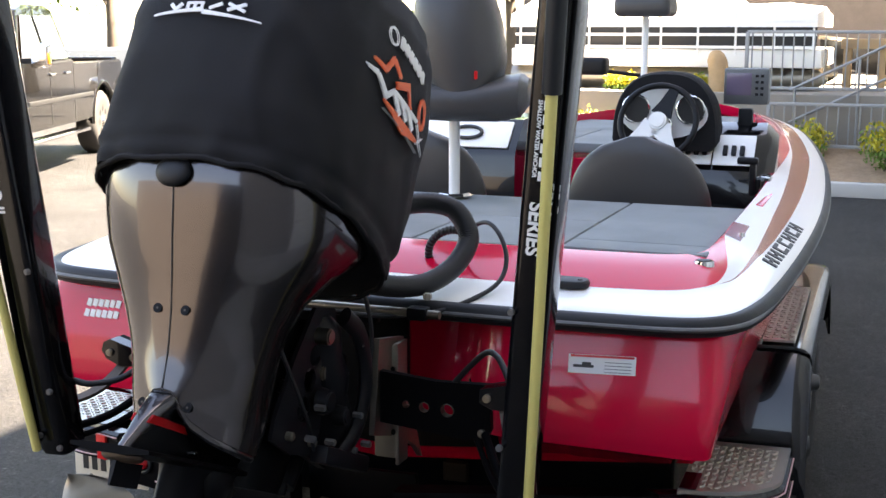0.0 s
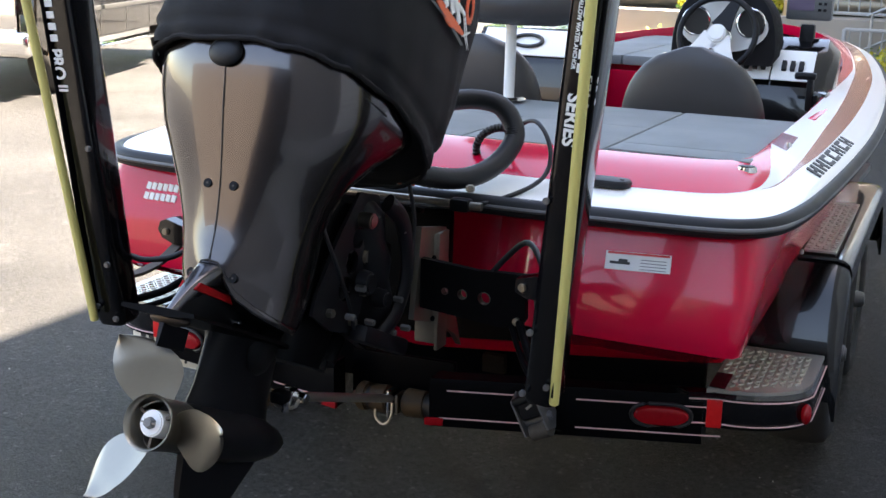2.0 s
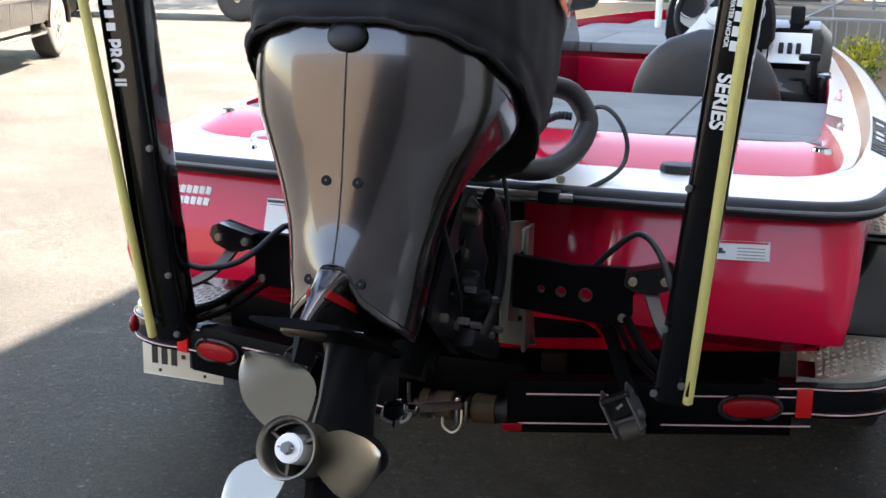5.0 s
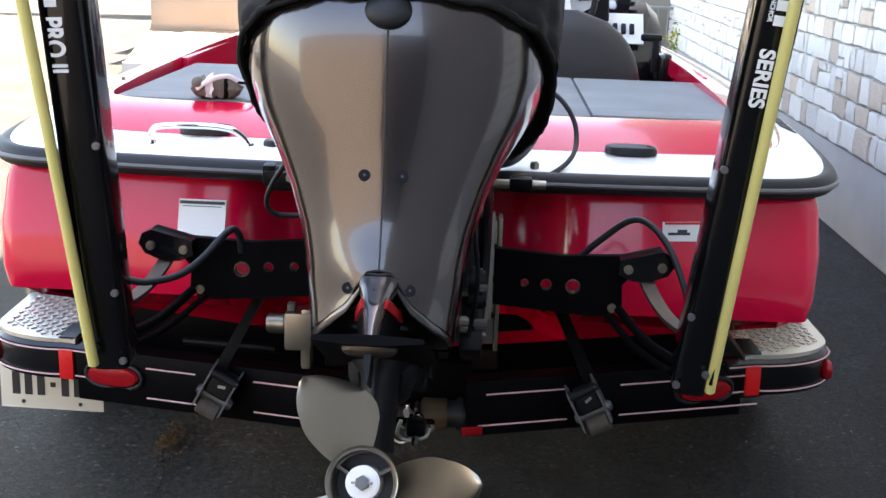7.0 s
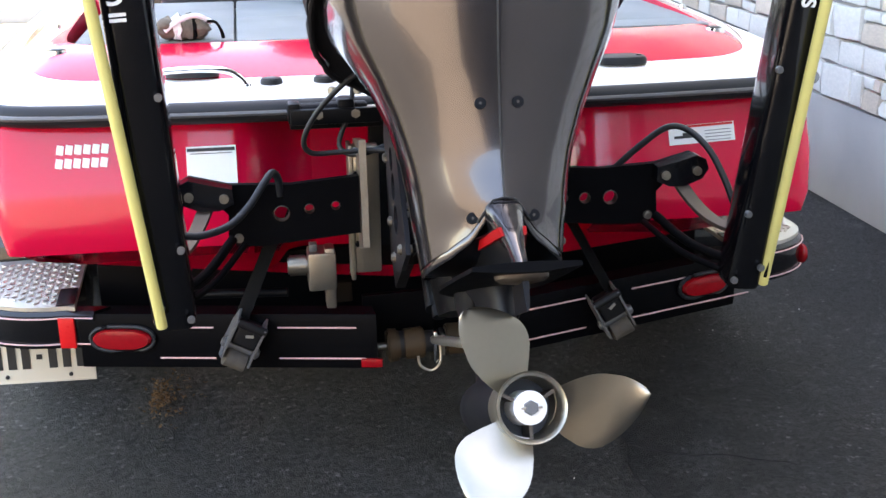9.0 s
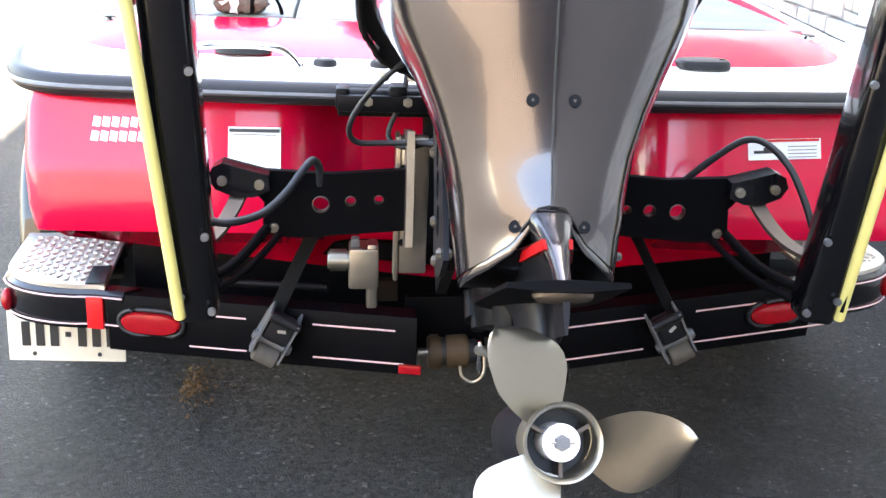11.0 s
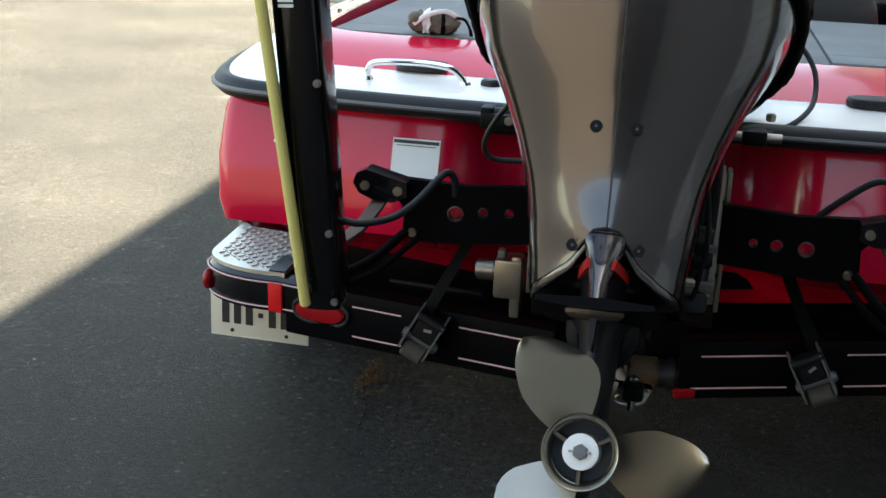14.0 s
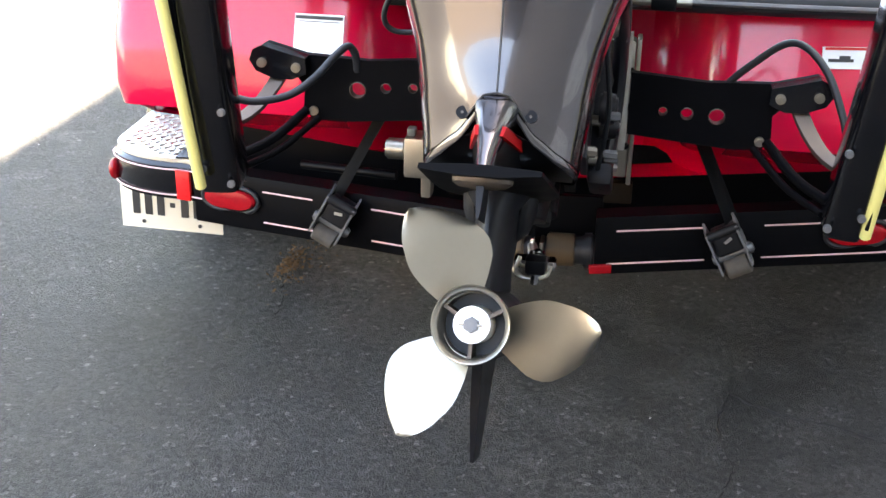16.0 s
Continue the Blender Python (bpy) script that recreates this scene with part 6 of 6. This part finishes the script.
            part("arch_lip", tube([(cx + .53 * math.cos(a), s * 1.0, .42 + .53 * math.sin(a)) for a in [math.pi * k / 12 for k in range(13)]], .03, 8, 2), paint, t)
    part("windscreen", loft([[(1.06, -.86, 1.30), (.66, -.74, 1.83), (.66, .74, 1.83), (1.06, .86, 1.30)], [(1.09, -.86, 1.31), (.69, -.74, 1.84), (.69, .74, 1.84), (1.09, .86, 1.31)]]), "glass", t)
    return t


# front axle near (-7.2, 6.7), rear axle near (-8.8, 10.9); the tyres' outer faces lie there
pickup("pickup_truck", pose(-9.05, 8.5, 0, 0, 0, -69), "truck", "dark brown crew-cab pickup with chrome wheels parked in the sun")
pickup("pickup_truck", pose(-12.5, 19.0, 0, 0, 0, 12), "truckb", "silver pickup parked under the trees")


def tree(x, y, h, seed, spread):
    random.seed(seed)
    t = thing("tree", pose(x, y, 0), "leafy green tree in full sun", "tree", group="trees")
    trunk = [(0, 0, -.1), (.1, .05, h * .2), (.0, .12, h * .4), (.1, 0, h * .62)]
    line = smooth_line(trunk, 5)
    bm = bmesh.new()
    rings = []
    for i, p in enumerate(line):
        r = .22 * (1 - .65 * i / (len(line) - 1))
        rings.append([p + Vector((r * math.cos(a), r * math.sin(a), 0)) for a in [2 * math.pi * j / 10 for j in range(10)]])
    loft(rings, bm=bm)
    tips = []
    for k in range(11):
        a, b = random.uniform(0, 6.28), random.uniform(.3, .62)
        p0 = Vector((.05, .05, h * b))
        p1 = p0 + Vector((math.cos(a) * spread * random.uniform(.4, .9), math.sin(a) * spread * random.uniform(.4, .9), h * random.uniform(.1, .35)))
        tube([p0, (p0 + p1) / 2 + Vector((0, 0, .3)), p1], .05, 6, 3, bm=bm)
        tips.append(p1)
    part("trunk", bm, "bark", t)
    bm = bmesh.new()
    vs, fs = [], []
    for k in range(5200):
        c = random.choice(tips) + Vector((random.gauss(0, .62), random.gauss(0, .62), random.gauss(.1, .5)))
        q = Euler([random.uniform(0, 6.3) for _ in range(3)]).to_matrix()
        s = random.uniform(.06, .13)
        n = len(vs)
        vs += [c + q @ Vector(p) * s for p in ((-1, 0, 0), (0, -.5, .15), (1, 0, 0), (0, .5, .15))]
        fs.append((n, n + 1, n + 2, n + 3))
    bm.free()
    me = bpy.data.meshes.new("crown")
    me.from_pydata([tuple(v) for v in vs], [], fs)
    me.materials.append(M["leaf"])
    ob = new("crown", me)
    ob.parent = t
    return t


for k, (x, y, h, sp) in enumerate(((-17, 22, 6.5, 3.0), (-12.5, 25, 7.5, 3.3), (-8.5, 27, 6.5, 3.0), (-21, 19, 6.0, 2.6), (-4.5, 28, 7, 3.2), (-25, 14, 6.5, 3))):
    tree(x, y, h, 20 + k, sp)


# ---------------------------------------------------------------- on the asphalt
def litter():
    """Dry leaf crumbs gathered behind the trailer step."""
    random.seed(31)
    bm = bmesh.new()
    for k in range(260):
        a, d = random.uniform(0, 6.28), abs(random.gauss(0, .5))
        c = Vector((-.76 + .085 * d * math.cos(a) + .05 * d, .42 + .20 * d * math.sin(a), .004 + random.uniform(0, .010)))
        q = Euler((random.uniform(-.6, .6), random.uniform(-.6, .6), random.uniform(0, 6.3))).to_matrix()
        w = random.uniform(.003, .010)
        top = [bm.verts.new(c + q @ Vector(p) * w) for p in ((-1, 0, 0), (-.2, -.5, .1), (1, 0, 0), (.1, .5, .15))]
        low = [bm.verts.new(v.co - Vector((0, 0, .0012))) for v in top]
        bm.faces.new(top)
        for i in range(4):
            bm.faces.new((top[i], low[i], low[(i + 1) % 4], top[(i + 1) % 4]))
    return solid("leaf_litter", bm, "litter", "dry brown leaf crumbs on the asphalt beside the trailer", "leaf litter", kind="stuff")


def chips():
    random.seed(32)
    bm = bmesh.new()
    for k in range(60):
        x, y = random.uniform(-2.4, 2.0), random.uniform(-1.6, 2.2)
        r = random.choice((.0015, .002, .002, .003, .004))
        bmesh.ops.create_icosphere(bm, subdivisions=1, radius=r, matrix=Matrix.Translation((x, y, r * .5)) @ Euler((random.random() * 3, random.random() * 3, 0)).to_matrix().to_4x4() @ Matrix.Diagonal((1.3, .9, .6, 1)))
    return solid("stone_chips", bm, "kerb", "small pale stone chips scattered on the asphalt", "stone chips", kind="stuff")


def crack(name, pts, w):
    """A thin tar-filled crack that wanders along the points."""
    line = smooth_line([(x, y, 0) for x, y in pts], 14)
    bm = bmesh.new()
    rows = []
    for i, p in enumerate(line):
        d = (line[min(i + 1, len(line) - 1)] - line[max(i - 1, 0)]).normalized()
        n = Vector((-d.y, d.x, 0))
        c = p + n * (.010 * noise.noise(p * 19) + .006 * noise.noise(p * 60))
        k = w * (.5 + .8 * abs(noise.noise(p * 33))) * min(1, 5 * i / len(line), 5 * (len(line) - 1 - i) / len(line) + .1)
        rows.append([c - n * k + Vector((0, 0, .001)), c + Vector((0, 0, .003)), c + n * k + Vector((0, 0, .001))])
    loft(rows, closed=False, caps=False, bm=bm)
    return solid(name, bm, "tar", "thin dark crack in the asphalt", "crack", kind="structure")


litter()
chips()
crack("crack_1", [(-.77, .42), (-.74, .30), (-.70, .15), (-.69, .02)], .0025)
crack("crack_2", [(.52, .05), (.50, -.12), (.47, -.28), (.49, -.45), (.46, -.62), (.48, -.85)], .003)
crack("crack_3", [(.50, -.12), (.62, -.20), (.74, -.23), (.90, -.31)], .0025)


# ---------------------------------------------------------------- stones of the wall: the near ones singly, the rest joined
def stone_mesh(k):
    random.seed(100 + k)
    bm = bmesh.new()
    j = lambda: random.uniform(-.06, .06)
    base = [(-.5, -.5), (0 + j(), -.5 + j()), (.5, -.5), (.5 + j(), 0 + j()), (.5, .5), (j(), .5 + j()), (-.5, .5), (-.5 + j(), j())]
    back = [bm.verts.new((.5, y, z)) for y, z in base]
    mid = [bm.verts.new((-.25, y * .985, z * .985)) for y, z in base]
    fro = [bm.verts.new((-.5 + random.uniform(-.1, .1), y * .95 + random.uniform(-.02, .02), z * .93 + random.uniform(-.02, .02))) for y, z in base]
    c = bm.verts.new((-.54 + random.uniform(-.15, .15), random.uniform(-.15, .15), random.uniform(-.15, .15)))
    for i in range(8):
        n = (i + 1) % 8
        bm.faces.new((back[i], back[n], mid[n], mid[i]))
        bm.faces.new((mid[i], mid[n], fro[n], fro[i]))
        bm.faces.new((fro[i], fro[n], c))
    return bm


shapes = []
for k in range(14):
    shapes.append((mesh_of("stone", stone_mesh(k), "stone", 50), mesh_of("stone", stone_mesh(k), "stoneb", 50)))
random.seed(77)
layout = []
z = PLINTH + .005
while z < 3.3:
    h = random.uniform(.085, .17)
    y = -1.2
    while y < 13.5:
        w = random.choice((random.uniform(.09, .18), random.uniform(.13, .29)))
        if random.random() < .3 and h > .125:
            h1 = h * random.uniform(.32, .68)
            layout.append((y + w / 2, z + h1 / 2, w, h1))
            w2 = w * random.uniform(.35, .65)
            layout.append((y + w2 / 2, z + (h + h1) / 2, w2, h - h1))
            layout.append((y + (w + w2) / 2, z + (h + h1) / 2, w - w2, h - h1))
        else:
            layout.append((y + w / 2, z + h / 2, w, h))
        y += w
    z += h
near = [s for s in layout if .8 < s[0] < 5.6 and s[1] < 1.55][:300]
chosen = set(near)
rest = bmesh.new()
rv, rf = [], []
for y, z, w, h in layout:
    a, b = random.choice(shapes)
    me = b if random.random() < .2 else a
    mx = Matrix.Translation((WALL_X + .02, y, z)) @ Matrix.Rotation(random.uniform(-.05, .05), 4, "X") @ Matrix.Diagonal((random.uniform(.045, .062), w - .011, h - .011, 1))
    if (y, z, w, h) in chosen:
        ob = new("stone", me)
        ob.parent = wall
        ob.matrix_world = mx
    else:
        n = len(rv)
        rv += [tuple(mx @ v.co) for v in me.vertices]
        rf += [tuple(n + i for i in p.vertices) for p in me.polygons]
me = bpy.data.meshes.new("stones")
me.from_pydata(rv, [], rf)
me.materials.append(M["stone"])
ob = new("stones", me)
ob.parent = wall
tagged(ob, kind="stuff")
